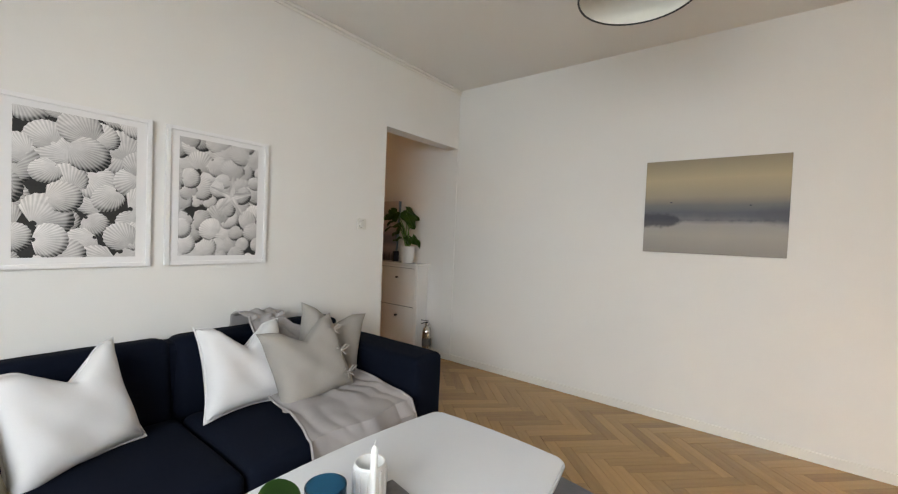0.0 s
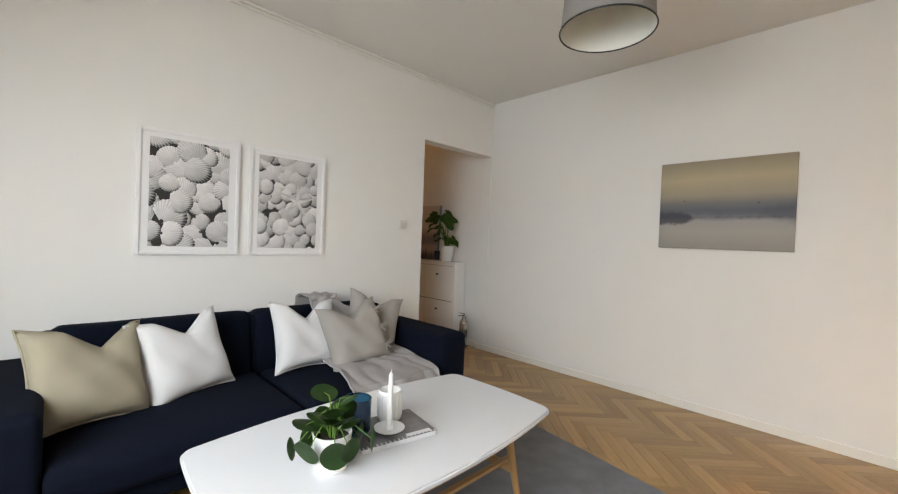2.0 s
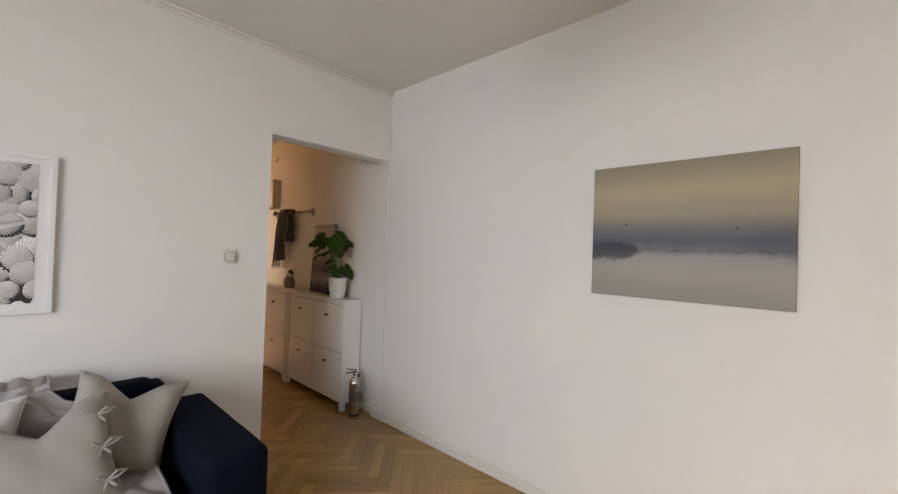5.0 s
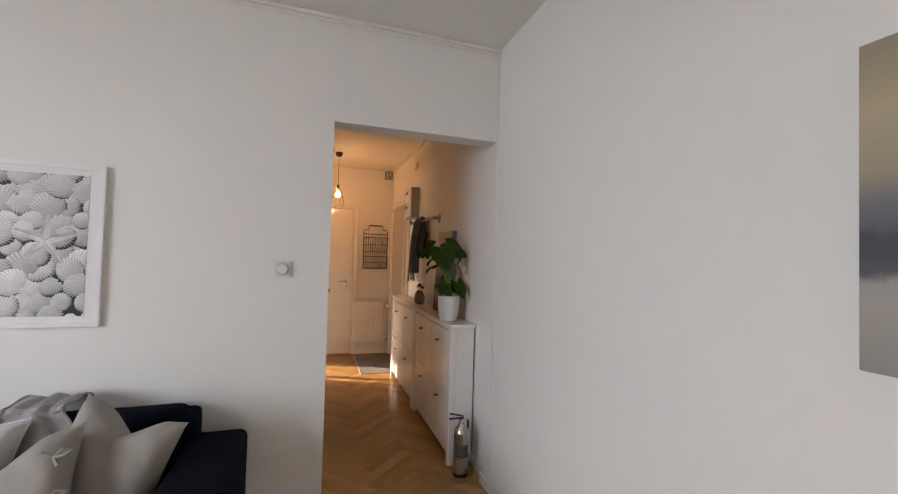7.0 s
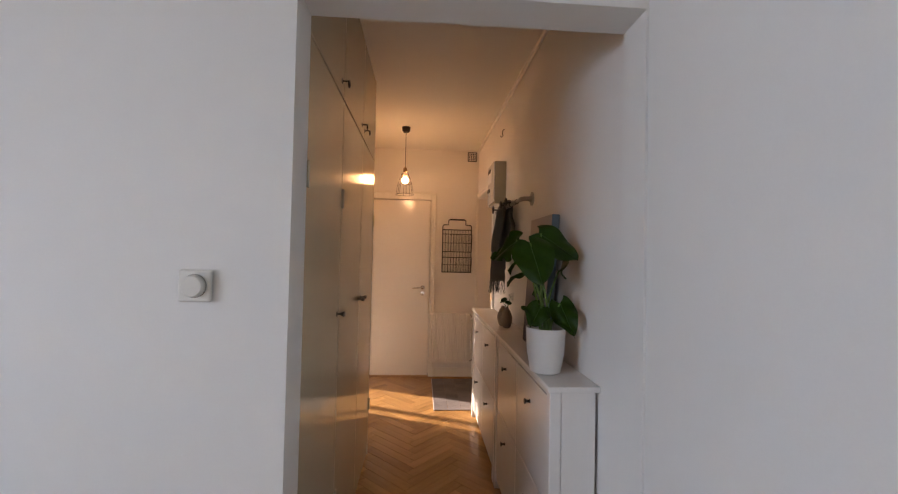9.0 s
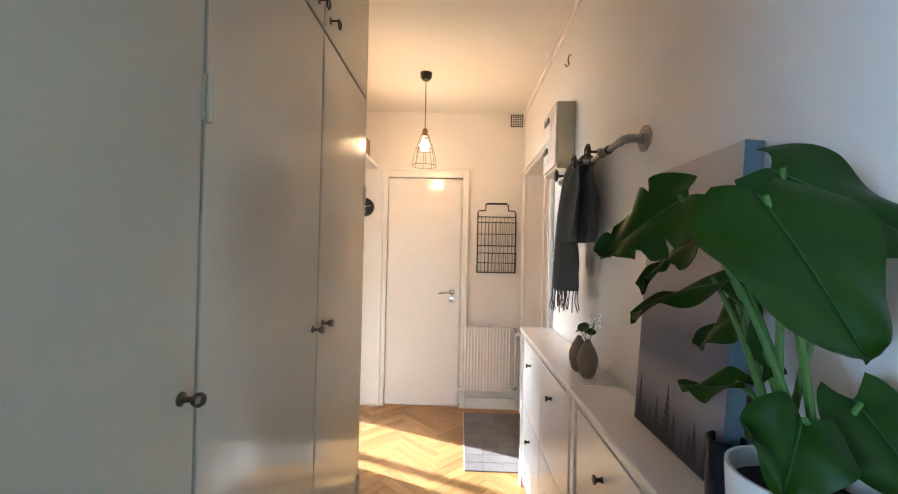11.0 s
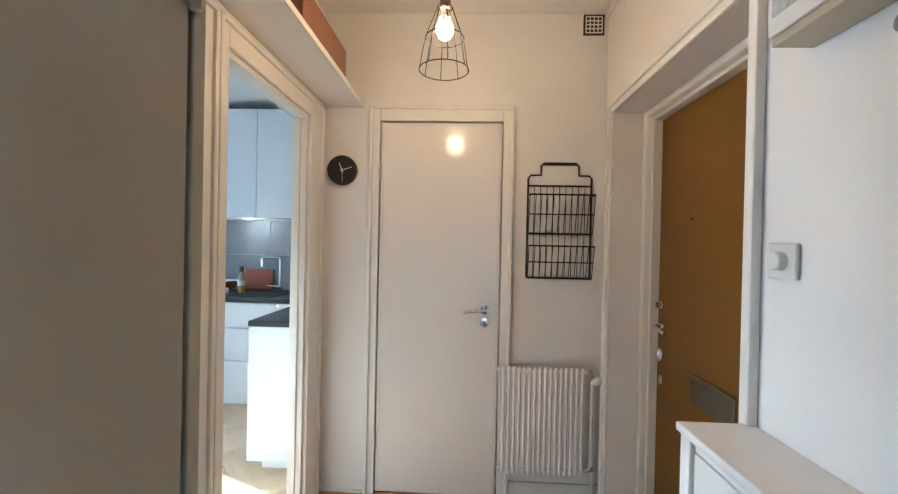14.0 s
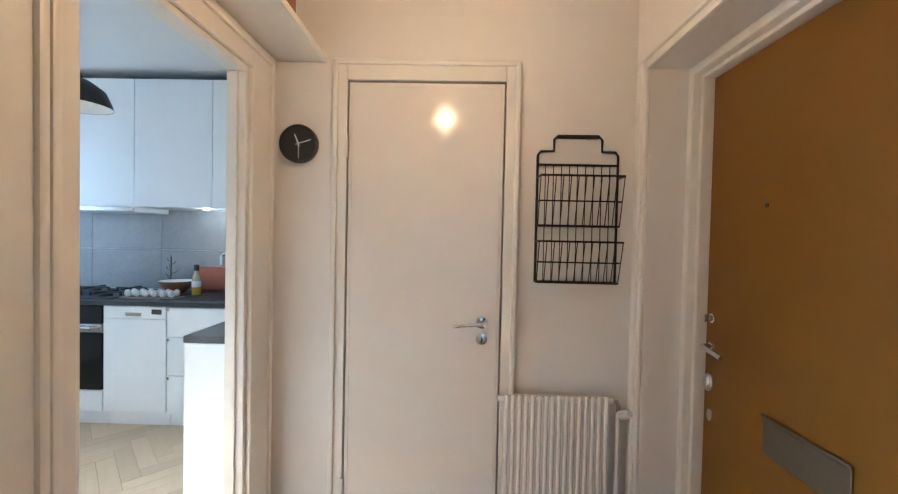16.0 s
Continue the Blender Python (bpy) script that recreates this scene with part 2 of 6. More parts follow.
def tube(points, r, n=10, closed=False, r_end=None):
    """A round bar along points, of radius r (tapering to r_end)."""
    pts = [Vector(p) for p in points]
    bm = bmesh.new()
    rings, up = [], None
    for i, p in enumerate(pts):
        if closed:
            d = (pts[(i + 1) % len(pts)] - pts[i - 1]).normalized()
        else:
            d = (pts[min(i + 1, len(pts) - 1)] - pts[max(i - 1, 0)]).normalized()
        if up is None:
            up = Vector((0, 0, 1)) if abs(d.z) < 0.9 else Vector((1, 0, 0))
        side = d.cross(up).normalized()
        up = side.cross(d).normalized()
        rad = r if r_end is None else r + (r_end - r) * i / (len(pts) - 1)
        rings.append([bm.verts.new(p + rad * (math.cos(2 * math.pi * k / n) * side + math.sin(2 * math.pi * k / n) * up)) for k in range(n)])
    pairs = list(zip(rings, rings[1:])) + ([(rings[-1], rings[0])] if closed else [])
    for a, b in pairs:
        for k in range(n):
            bm.faces.new((a[k], a[(k + 1) % n], b[(k + 1) % n], b[k]))
    if not closed:
        bm.faces.new(rings[0])
        bm.faces.new(rings[-1])
    bmesh.ops.recalc_face_normals(bm, faces=bm.faces)
    return bm


def moved(bm, m):
    bmesh.ops.transform(bm, verts=bm.verts, matrix=m)
    return bm


def prism(outline, z0, z1, b=0.0):
    """An upright slab over an outline of (x, y)."""
    bm = bmesh.new()
    f = bm.faces.new([bm.verts.new((x, y, z0)) for x, y in outline])
    g = bmesh.ops.extrude_face_region(bm, geom=[f])
    bmesh.ops.translate(bm, verts=[v for v in g["geom"] if isinstance(v, bmesh.types.BMVert)], vec=(0, 0, z1 - z0))
    bmesh.ops.recalc_face_normals(bm, faces=bm.faces)
    if b:
        es = [e for e in bm.edges if abs(e.verts[0].co.z - e.verts[1].co.z) < 1e-6]
        bmesh.ops.bevel(bm, geom=es, offset=b, segments=2, affect="EDGES")
    return bm


def part(name, bm, material, parent=None, label="", smooth=True):
    me = bpy.data.meshes.new(name)
    if smooth:  # round faces flow into each other, large flat faces keep their own plane
        for f in bm.faces:
            f.smooth = True
        for e in bm.edges:
            if len(e.link_faces) == 2:
                turn, areas = e.calc_face_angle(0.0), sorted(f.calc_area() for f in e.link_faces)
                e.smooth = not (turn > radians(38) or (turn > radians(10) and areas[1] > 6 * areas[0]))
    bm.to_mesh(me)
    bm.free()
    me.materials.append(material)
    ob = new(name, me)
    if parent is not None:
        ob.parent = parent
    if label:
        tagged(ob, label)
    return ob


def thing(name, at, label, category, group="", rz=0.0, kind=""):
    e = new(name)
    e.matrix_basis = pose(*at, 0, 0, rz)
    e.empty_display_size = 0.05
    return tagged(e, label, category, group, kind)


def struct(name, bm, material, label="", smooth=False):
    return tagged(part(name, bm, material, None, label, smooth), kind="structure")


# ---------------------------------------------------------------- large structure
H = 2.645         # living room ceiling
HH = 2.615        # hall ceiling
YE = 3.605        # hall end wall
XH = 0.030        # hall wall behind the shoe cabinets
XK = -1.50        # wall with the kitchen and bedroom doors
XW = -4.6         # facade
DOOR_L, DOOR_T = -0.955, 2.083
E0, E1, EZ, EX = 2.50, 3.488, 2.047, 0.225   # entrance recess

# sofa wall with the opening to the hall
struct("wall_north", join(bx(XW, DOOR_L, 0, 0.13, 0, H), bx(DOOR_L, -0.007, 0, 0.13, DOOR_T, H)), WALL)
struct("wall_east", bx(0, 0.15, -4.75, 0.002, 0, H), WALL)
struct("doorway_pier", bx(-0.007, 0.15, 0.003, 0.13, 0, H), WALL)
W0, W1, WZ0, WZ1 = -3.40, -1.40, 0.85, 2.2
struct("wall_south", bx(XW - 0.3, 0.15, -4.75, -4.6, 0, H), WALL)


def facade(name, y0, y1, top, wa, wb, material):
    return struct(name, join(bx(XW - 0.3, XW, y0, wa, 0, top), bx(XW - 0.3, XW, wb, y1, 0, top), bx(XW - 0.3, XW, wa, wb, 0, WZ0), bx(XW - 0.3, XW, wa, wb, WZ1, top)), material)


facade("wall_west", -4.6, 0.13, H, W0, W1, WALL)
facade("wall_bedroom_west", 0.13, 2.60, HH, 0.95, 2.15, WALL)
facade("wall_kitchen_west", 2.60, 5.40, HH, 3.60, 4.93, WALL)


def window(name, y0, y1, panes, at=None, rz=0):
    w = thing(name, at or (XW - 0.15, (y0 + y1) / 2, WZ0), "white painted wooden window with clear panes", "window", kind="structure", rz=rz)
    h, L = WZ1 - WZ0, (y1 - y0) / 2
    part("window_frame", join(bx(-0.04, 0.04, -L, L, 0, 0.06, 0.004), bx(-0.04, 0.04, -L, L, h - 0.06, h, 0.004), *[bx(-0.04, 0.04, -L + 2 * L * i / panes - (0.03 if 0 < i else 0), -L + 2 * L * i / panes + (0.03 if i < panes else 0), 0.06, h - 0.06, 0.004) if 0 < i < panes else bx(-0.04, 0.04, -L + 0.06 * 0 if i == 0 else L - 0.06, -L + 0.06 if i == 0 else L, 0.06, h - 0.06, 0.004) for i in range(panes + 1)]), TRIM, w)
    for i in range(panes):
        g = part("pane", bx(-0.003, 0.003, -L + 2 * L * i / panes + 0.03, -L + 2 * L * (i + 1) / panes - 0.03, 0.055, h - 0.055), CLEAR, w)
        g.visible_shadow = False
    part("window_sill", bx(0.05, 0.33 if not rz else 0.26, -L - 0.04, L + 0.04, -0.03, 0.0, 0.006), TRIM, w)


window("window_1", W0, W1, 3)
window("window_2", 0.95, 2.15, 2)
window("window_3", 3.60, 4.93, 2)

struct("ceiling", bx(XW - 0.3, 0.15, -4.75, 0.13, H, H + 0.15), CEIL)
struct("ceiling_hall", bx(XW - 0.3, 0.35, 0.1301, 5.45, HH, HH + 0.15), CEIL)
struct("floor", bx(XW - 0.3, 0.35, -4.75, 5.8, -0.15, -0.008), GROUT)

# crown mould along the sofa wall
crown = join(bx(XW, 0, -0.022, -0.0005, H - 0.022, H - 0.0005, 0.008, 3), bx(XW, 0, -0.011, -0.0005, H - 0.042, H - 0.0225, 0.005))
struct("trim_crown", crown, TRIM, smooth=True)


def baseboard(name, x0, y0, x1, y1, side, h=0.06, t=0.014):
    """A skirting along a wall line; side: the way into the room."""
    if abs(x1 - x0) > abs(y1 - y0):
        bm = bx(x0, x1, y0, y0 + side * t, -0.004, h, 0.004)
    else:
        bm = bx(x0, x0 + side * t, y0, y1, -0.004, h, 0.004)
    return struct(name, bm, TRIM, smooth=True)


baseboard("baseboard_north", XW, -0.0005, DOOR_L, -0.0005, -1)
baseboard("baseboard_east", -0.0005, -4.6, -0.0005, -0.002, -1)
baseboard("baseboard_south", XW, -4.5995, -0.015, -4.5995, 1)
baseboard("baseboard_pier", -0.0075, 0.0, -0.0075, 0.128, -1, t=0.01)
baseboard("baseboard_hall_east", XH - 0.0005, 0.131, XH - 0.0005, E0 - 0.06, -1)

# hall: wall with the recessed entrance door
struct("wall_hall_east", join(bx(XH, 0.35, 0.13, E0, 0, HH), bx(XH, 0.35, E0, E1, EZ, HH), bx(XH, 0.35, E1, YE + 0.1, 0, HH)), WALL_HALL)
struct("trim_hall_ceiling", bx(XH - 0.02, XH - 0.0005, 0.131, YE, HH - 0.03, HH - 0.0005, 0.006), WALL_HALL)
# end wall with the narrow door
DX0, DX1, DZ = -1.172, -0.520, 2.022
struct("wall_hall_end", join(bx(-1.62, DX0 - 0.012, YE, YE + 0.1, 0, HH), bx(DX1 + 0.012, 0.35, YE, YE + 0.1, 0, HH), bx(DX0 - 0.012, DX1 + 0.012, YE, YE + 0.1, DZ + 0.012, HH)), WALL_HALL)
struct("wall_closet_back", bx(-1.5, -0.3, YE + 0.11, YE + 0.2, 0, HH), WALL_HALL)
# wall with kitchen and bedroom doors
KO0, KO1, BO0, BO1, KZ = 2.702, 3.40, 1.85, 2.535, 1.995
TH = 0.058
struct("wall_hall_west", join(bx(XK - TH, XK, BO1, KO0, 0, HH), bx(XK - TH, XK, KO1, YE, 0, HH), bx(XK - TH, XK, BO0, BO1, KZ, HH), bx(XK - TH, XK, KO0, KO1, KZ, HH), bx(XK - TH, XK, 1.812, BO0, 0, HH)), WALL_HALL)
struct("wall_bedroom_south", bx(XW, -1.6, 0.131, 0.30, 0, HH), WALL_HALL)
struct("wall_bedroom_east", bx(-1.70, -1.6, 0.30, 1.812, 0, HH), WALL_HALL)
struct("wall_partition", bx(XW, XK - TH, 2.575, 2.665, 0, HH), WALL_HALL)
struct("wall_kitchen_back", bx(XW - 0.3, -0.3, 5.27, 5.45, 0, HH), WALL)
struct("wall_kitchen_east", bx(XK - TH, -1.47, YE + 0.1, 5.27, 0, HH), WALL)


def casing_y(y, x0, x1, z, w, wz, side, t=0.02):
    """Casing on a wall that faces along y, w wide at the sides and wz at the head."""
    a, b = sorted((y, y + side * t))
    a2, b2 = sorted((y, y + side * (t + 0.012)))
    return [bx(x0 - w, x0, a, b, 0, z + wz, 0.004), bx(x1, x1 + w, a, b, 0, z + wz, 0.004), bx(x0, x1, a, b, z, z + wz, 0.004),
            bx(x0 - w - 0.001, x0 - w + 0.02, a2, b2, 0, z + wz, 0.005), bx(x1 + w - 0.02, x1 + w + 0.001, a2, b2, 0, z + wz, 0.005), bx(x0 - w, x1 + w, a2, b2, z + wz - 0.02, z + wz + 0.001, 0.005)]


def casing_x(x, y0, y1, z, w0, w1, wz, side, t=0.02):
    a, b = sorted((x, x + side * t))
    a2, b2 = sorted((x, x + side * (t + 0.012)))
    return [bx(a, b, y0 - w0, y0, 0, z + wz, 0.004), bx(a, b, y1, y1 + w1, 0, z + wz, 0.004), bx(a, b, y0, y1, z, z + wz, 0.004),
            bx(a2, b2, y0 - w0 - 0.001, y0 - w0 + 0.02, 0, z + wz, 0.005), bx(a2, b2, y1 + w1 - 0.02, y1 + w1 + 0.001, 0, z + wz, 0.005), bx(a2, b2, y0 - w0, y1 + w1, z + wz - 0.02, z + wz + 0.001, 0.005)]


struct("trim_closet_door", join(*casing_y(YE - 0.0005, DX0 - 0.006, DX1 + 0.006, DZ + 0.006, 0.058, 0.082, -1)), TRIM, smooth=True)
struct("trim_kitchen_door", join(*casing_x(XK + 0.0005, KO0, KO1, KZ, 0.062, 0.155, 0.085, 1)), TRIM, smooth=True)
struct("trim_bedroom_door", join(*casing_x(XK + 0.0005, BO0, BO1, KZ, 0.03, 0.10, 0.085, 1)), TRIM, smooth=True)
# door linings with a rebate
for nm, a, b in (("trim_kitchen_lining", KO0, KO1), ("trim_bedroom_lining", BO0, BO1)):
    struct(nm, join(bx(XK - TH - 0.004, XK + 0.004, a + 0.0005, a + 0.022, 0, KZ, 0.003), bx(XK - TH - 0.004, XK + 0.004, b - 0.022, b - 0.0005, 0, KZ, 0.003), bx(XK - TH - 0.004, XK + 0.004, a + 0.022, b - 0.022, KZ - 0.022, KZ - 0.0005, 0.003),
                    bx(XK - TH - 0.004, XK - 0.024, a + 0.022, a + 0.034, 0, KZ - 0.022, 0.002), bx(XK - TH - 0.004, XK - 0.024, b - 0.034, b - 0.022, 0, KZ - 0.022, 0.002)), TRIM, smooth=True)
struct("trim_kitchen_threshold", bx(XK - TH - 0.02, XK + 0.02, KO0 + 0.022, KO1 - 0.022, -0.006, 0.018, 0.006), OAKLEG)
# entrance recess: casing in the wall plane and a stepped frame inside
struct("trim_entrance", join(*casing_x(XH - 0.0005, E0, E1, EZ, 0.050, 0.040, 0.05, -1, 0.015)), TRIM, smooth=True)
struct("trim_entrance_frame", join(bx(EX - 0.05, EX + 0.06, E0 + 0.0005, E0 + 0.045, 0, EZ - 0.0005, 0.006), bx(EX - 0.05, EX + 0.06, E1 - 0.032, E1 - 0.0005, 0, EZ - 0.0005, 0.006), bx(EX - 0.05, EX + 0.06, E0 + 0.045, E1 - 0.032, EZ - 0.034, EZ - 0.0005, 0.006),
                                   bx(EX - 0.02, EX + 0.06, E1 - 0.05, E1 - 0.032, 0, EZ - 0.034, 0.004), bx(EX - 0.02, EX + 0.06, E0 + 0.045, E0 + 0.06, 0, EZ - 0.034, 0.004), bx(EX - 0.02, EX + 0.06, E0 + 0.06, E1 - 0.05, EZ - 0.052, EZ - 0.034, 0.004)), TRIM, smooth=True)

# ground outside; unseen trees added to dapple kitchen sun and shade the living room
GRASS = mat("lawn", (0.05, 0.08, 0.03), 0.9, vary=0.4, scale=0.8, grain=30, bump=0.5, dist=0.02)
struct("ground", bx(-70, 60, -60, 70, -0.9, -0.55), GRASS)
FOLIAGE = mat("tree_foliage", (0.06, 0.10, 0.03), 0.6, vary=0.4, scale=4, island=0.6, bump=0)
BARK = mat("tree_bark", (0.10, 0.075, 0.055), 0.9, vary=0.4, scale=9, grain=50, bump=0.8, dist=0.01)


def unseen_tree(at, label, seed, leaves, lift):
    tree = thing("unseen_tree", at, label, "tree")
    part("trunk", tube([(0, 0, 0), (0.05, 0, 1.2 + 0.5 * lift), (0.0, 0.06, 2.4 + lift), (0.05, 0.1, 3.6 + lift)], 0.15, 12, r_end=0.06), BARK, tree)
    rt = random.Random(seed)
    for k in range(7):
        a = k * 2.4
        z = lift + 0.25 * k
        part("limb", tube([(0.02, 0.05, 1.9 + z), (0.6 * math.cos(a), 0.6 * math.sin(a), 2.3 + z), (1.2 * math.cos(a), 1.2 * math.sin(a), 2.7 + z)], 0.045, 8, r_end=0.012), BARK, tree)
    fv, ff = [], []
    for k in range(leaves):
        while True:
            p = Vector((rt.uniform(-1, 1), rt.uniform(-1, 1), rt.uniform(-1, 1)))
            if 0.15 < p.length < 1 and noise.noise(p * 2.6) > -0.14:
                break
        c = Vector((p.x * 2.1, p.y * 2.1, 3.3 + lift + p.z * 1.7))
        q = Euler((rt.uniform(0, 6.3), rt.uniform(0, 6.3), rt.uniform(0, 6.3))).to_matrix()
        l, w = rt.uniform(0.07, 0.13), rt.uniform(0.035, 0.06)
        n0 = len(fv)
        for vx, vy, vz in ((-l, 0, 0), (0, -w, 0.01), (l, 0, 0), (0, w, 0.01)):
            fv.append(c + q @ Vector((vx, vy, vz)))
        ff.append((n0, n0 + 1, n0 + 2, n0 + 3))
    crown_me = bpy.data.meshes.new("crown")
    crown_me.from_pydata(fv, [], ff)
    crown_me.materials.append(FOLIAGE)
    new("crown", crown_me).parent = tree


unseen_tree((-9.3, 7.2, -0.55), "thin-leaved unseen tree outside the kitchen window, dappling the sun", 12, 130, 0.0)
# out of view, added only to keep direct sun off the living room window
unseen_tree((-9.3, 0.9, -0.55), "dense leafy unseen tree added to block sun from the living room", 15, 2000, 0.75)

# ---------------------------------------------------------------- living room


def puff(sx, sy, sz, n=18, dent=0.0, seed=1, lump=0.006, off=0.0):
    """A stuffed cushion standing in its own x-z plane, sx wide, sz tall, sy thick, with pulled-out corners and a chopped top."""
    rng = random.Random(seed)
    ph = [rng.uniform(0, 6.28) for _ in range(6)]
    bm = bmesh.new()
    sides = []
    for s in (-1, 1):
        grid = []
        for j in range(n + 1):
            row = []
            for i in range(n + 1):
                u, v = 2 * i / n - 1, 2 * j / n - 1
                pin = 1 - 0.13 * (1 - abs(u) ** 2) * abs(v) ** 3 - 0.0
                pin_u = 1 - 0.13 * (1 - abs(v) ** 2) * abs(u) ** 3
                x, z = u * pin_u * sx / 2, v * pin * sz / 2
                fat = max(0.0, (1 - u ** 4) * (1 - v ** 4)) ** 0.55
                if v > 0.0:
                    k = max(0.0, 1 - abs(u - off) / 0.62) ** 1.25
                    z -= dent * v * v * k
                    fat *= 1 - 0.55 * k * v * (1 if dent else 0)
                y = s * fat * sy / 2
                y += lump * fat * (math.sin(5 * u + ph[0]) * math.cos(4 * v + ph[1]) + 0.6 * math.sin(9 * u + 7 * v + ph[2]))
                row.append(bm.verts.new((x, y, z)))
            grid.append(row)
        for j in range(n):
            for i in range(n):
                q = (grid[j][i], grid[j][i + 1], grid[j + 1][i + 1], grid[j + 1][i])
                bm.faces.new(q if s < 0 else q[::-1])
        sides.append(grid)
    bmesh.ops.remove_doubles(bm, verts=bm.verts, dist=1e-5)
    bmesh.ops.recalc_face_normals(bm, faces=bm.faces)
    return bm


def rim(sx, sz, dent, r, n=18, off=0.0):
    """The piping round a cushion's seam."""
    pts = []
    for k in range(4 * n):
        s, f = divmod(k, n)
        t = 2 * f / n - 1
        u, v = ((t, -1), (1, t), (-t, 1), (-1, -t))[s]
        pin = 1 - 0.13 * (1 - abs(u) ** 2) * abs(v) ** 3
        pin_u = 1 - 0.13 * (1 - abs(v) ** 2) * abs(u) ** 3
        x, z = u * pin_u * sx / 2, v * pin * sz / 2
        if v > 0:
            z -= dent * v * v * max(0.0, 1 - abs(u - off) / 0.62) ** 1.25
        pts.append((x, 0, z))
    return tube(pts, r, 6, closed=True)


# sofa: x -3.69 to -1.37, back against the wall
sofa = thing("sofa", (-2.45, -0.62, 0), "navy blue wool three-seat sofa with low arms", "sofa")
SX = 1.15
part("base", bx(-SX + 0.02, SX - 0.02, -0.27, 0.52, 0.10, 0.20, 0.02, 3), NAVY, sofa)


def soft_block(x0, x1, y0, y1, z0, z1, b, crown_h=0.0, cuts=10, seed=1):
    bm = bx(x0, x1, y0, y1, z0, z1, b, 4)
    bmesh.ops.subdivide_edges(bm, edges=[e for e in bm.edges if e.calc_length() > 0.15], cuts=cuts, use_grid_fill=True)
    cx, cy, rx, ry = (x0 + x1) / 2, (y0 + y1) / 2, (x1 - x0) / 2, (y1 - y0) / 2
    for v in bm.verts:
        u, w = (v.co.x - cx) / rx, (v.co.y - cy) / ry
        if v.co.z > (z0 + z1) / 2:
            v.co.z += crown_h * (1 - u * u) * (1 - w * w) + 0.004 * noise.noise(Vector((v.co.x * 5 + seed, v.co.y * 5, 0)))
        v.co.y += 0.004 * noise.noise(Vector((v.co.x * 6, seed, v.co.z * 6)))
    return bm


part("arm", soft_block(-SX, -SX + 0.235, -0.305, 0.57, 0.12, 0.545, 0.035, 0.006, 6, 2), NAVY, sofa)
part("arm", soft_block(SX - 0.235, SX, -0.305, 0.57, 0.12, 0.545, 0.035, 0.006, 6, 3), NAVY, sofa)
part("back_frame", bx(-SX + 0.20, SX - 0.20, 0.44, 0.60, 0.12, 0.66, 0.03, 3), NAVY, sofa)
MIDX = -0.005
for a, b, sd in ((-SX + 0.237, MIDX - 0.004, 4), (MIDX + 0.004, SX - 0.237, 5)):
    part("seat", soft_block(a, b, -0.34, 0.36, 0.20, 0.345, 0.045, 0.02, 10, sd), NAVY, sofa)
    bm = soft_block(a, b, 0.30, 0.49, 0.33, 0.74, 0.055, 0.0, 8, sd + 5)
    part("back_cushion", moved(bm, Matrix.Translation((0, 0, 0)) @ Matrix.Rotation(radians(-6), 4, "X") @ Matrix.Translation((0, 0.05, -0.005))), NAVY, sofa)
for sx in (-SX + 0.1, SX - 0.1):
    for sy in (-0.26, 0.42):
        part("leg", lathe([(0.0, 0.0), (0.016, 0.0), (0.022, 0.10), (0.0, 0.10)], 12, (sx, sy, 0)), OAKLEG, sofa)


def cushion(at, size, tilt, yaw, material, label, seed, dent, roll=0, piping=True, thick=0.17, off=0.0):
    c = thing("cushion", at, label, "cushion", "cushions on the sofa")
    c.matrix_basis = pose(*at, tilt, 0, yaw) @ pose(0, 0, 0, 0, roll, 0)
    part("cover", puff(size, thick, size, 24, dent=dent, seed=seed, off=off), material, c)
    if piping:
        part("piping", rim(size * 1.003, size * 1.003, dent, 0.005, 24, off), material, c)
    return c


cushion((-3.235, -0.545, 0.548), 0.43, -24, 21, BEIGE_CLOTH, "beige linen cushion with a chopped top on the sofa", 3, 0.10, 4, off=0.2)
cushion((-2.868, -0.425, 0.537), 0.43, -20, 18, WHITE_CLOTH, "white linen cushion with a chopped top on the sofa", 5, 0.11, -6, off=0.15)
cushion((-2.215, -0.395, 0.552), 0.43, -21, 6, WHITE_CLOTH, "white linen cushion leaning on a grey cushion", 7, 0.13, 3)
cushion((-1.715, -0.385, 0.575), 0.41, -16, -16, GREY_CLOTH, "warm grey linen cushion leaning in the sofa corner", 11, 0.08, 14, False)
bow_cushion = cushion((-1.955, -0.545, 0.550), 0.43, -26, -4, GREY_CLOTH, "warm grey linen cushion closed with fabric bows", 9, 0.11, -8, False)
for k in range(3):
    zz = -0.13 + 0.12 * k
    part("bow", moved(join(tube([(0.10, -0.088, zz), (0.13, -0.105, zz + 0.02), (0.155, -0.10, zz + 0.012), (0.13, -0.095, zz), (0.10, -0.09, zz)], 0.005, 6),
                     tube([(0.10, -0.088, zz), (0.075, -0.105, zz + 0.018), (0.055, -0.10, zz + 0.006), (0.075, -0.095, zz - 0.006), (0.10, -0.09, zz)], 0.005, 6),
                     tube([(0.10, -0.09, zz), (0.12, -0.098, zz - 0.03)], 0.005, 6), tube([(0.10, -0.09, zz), (0.085, -0.098, zz - 0.032)], 0.005, 6)), Matrix.Translation((0.062, 0.030, 0))), GREY_CLOTH, bow_cushion)

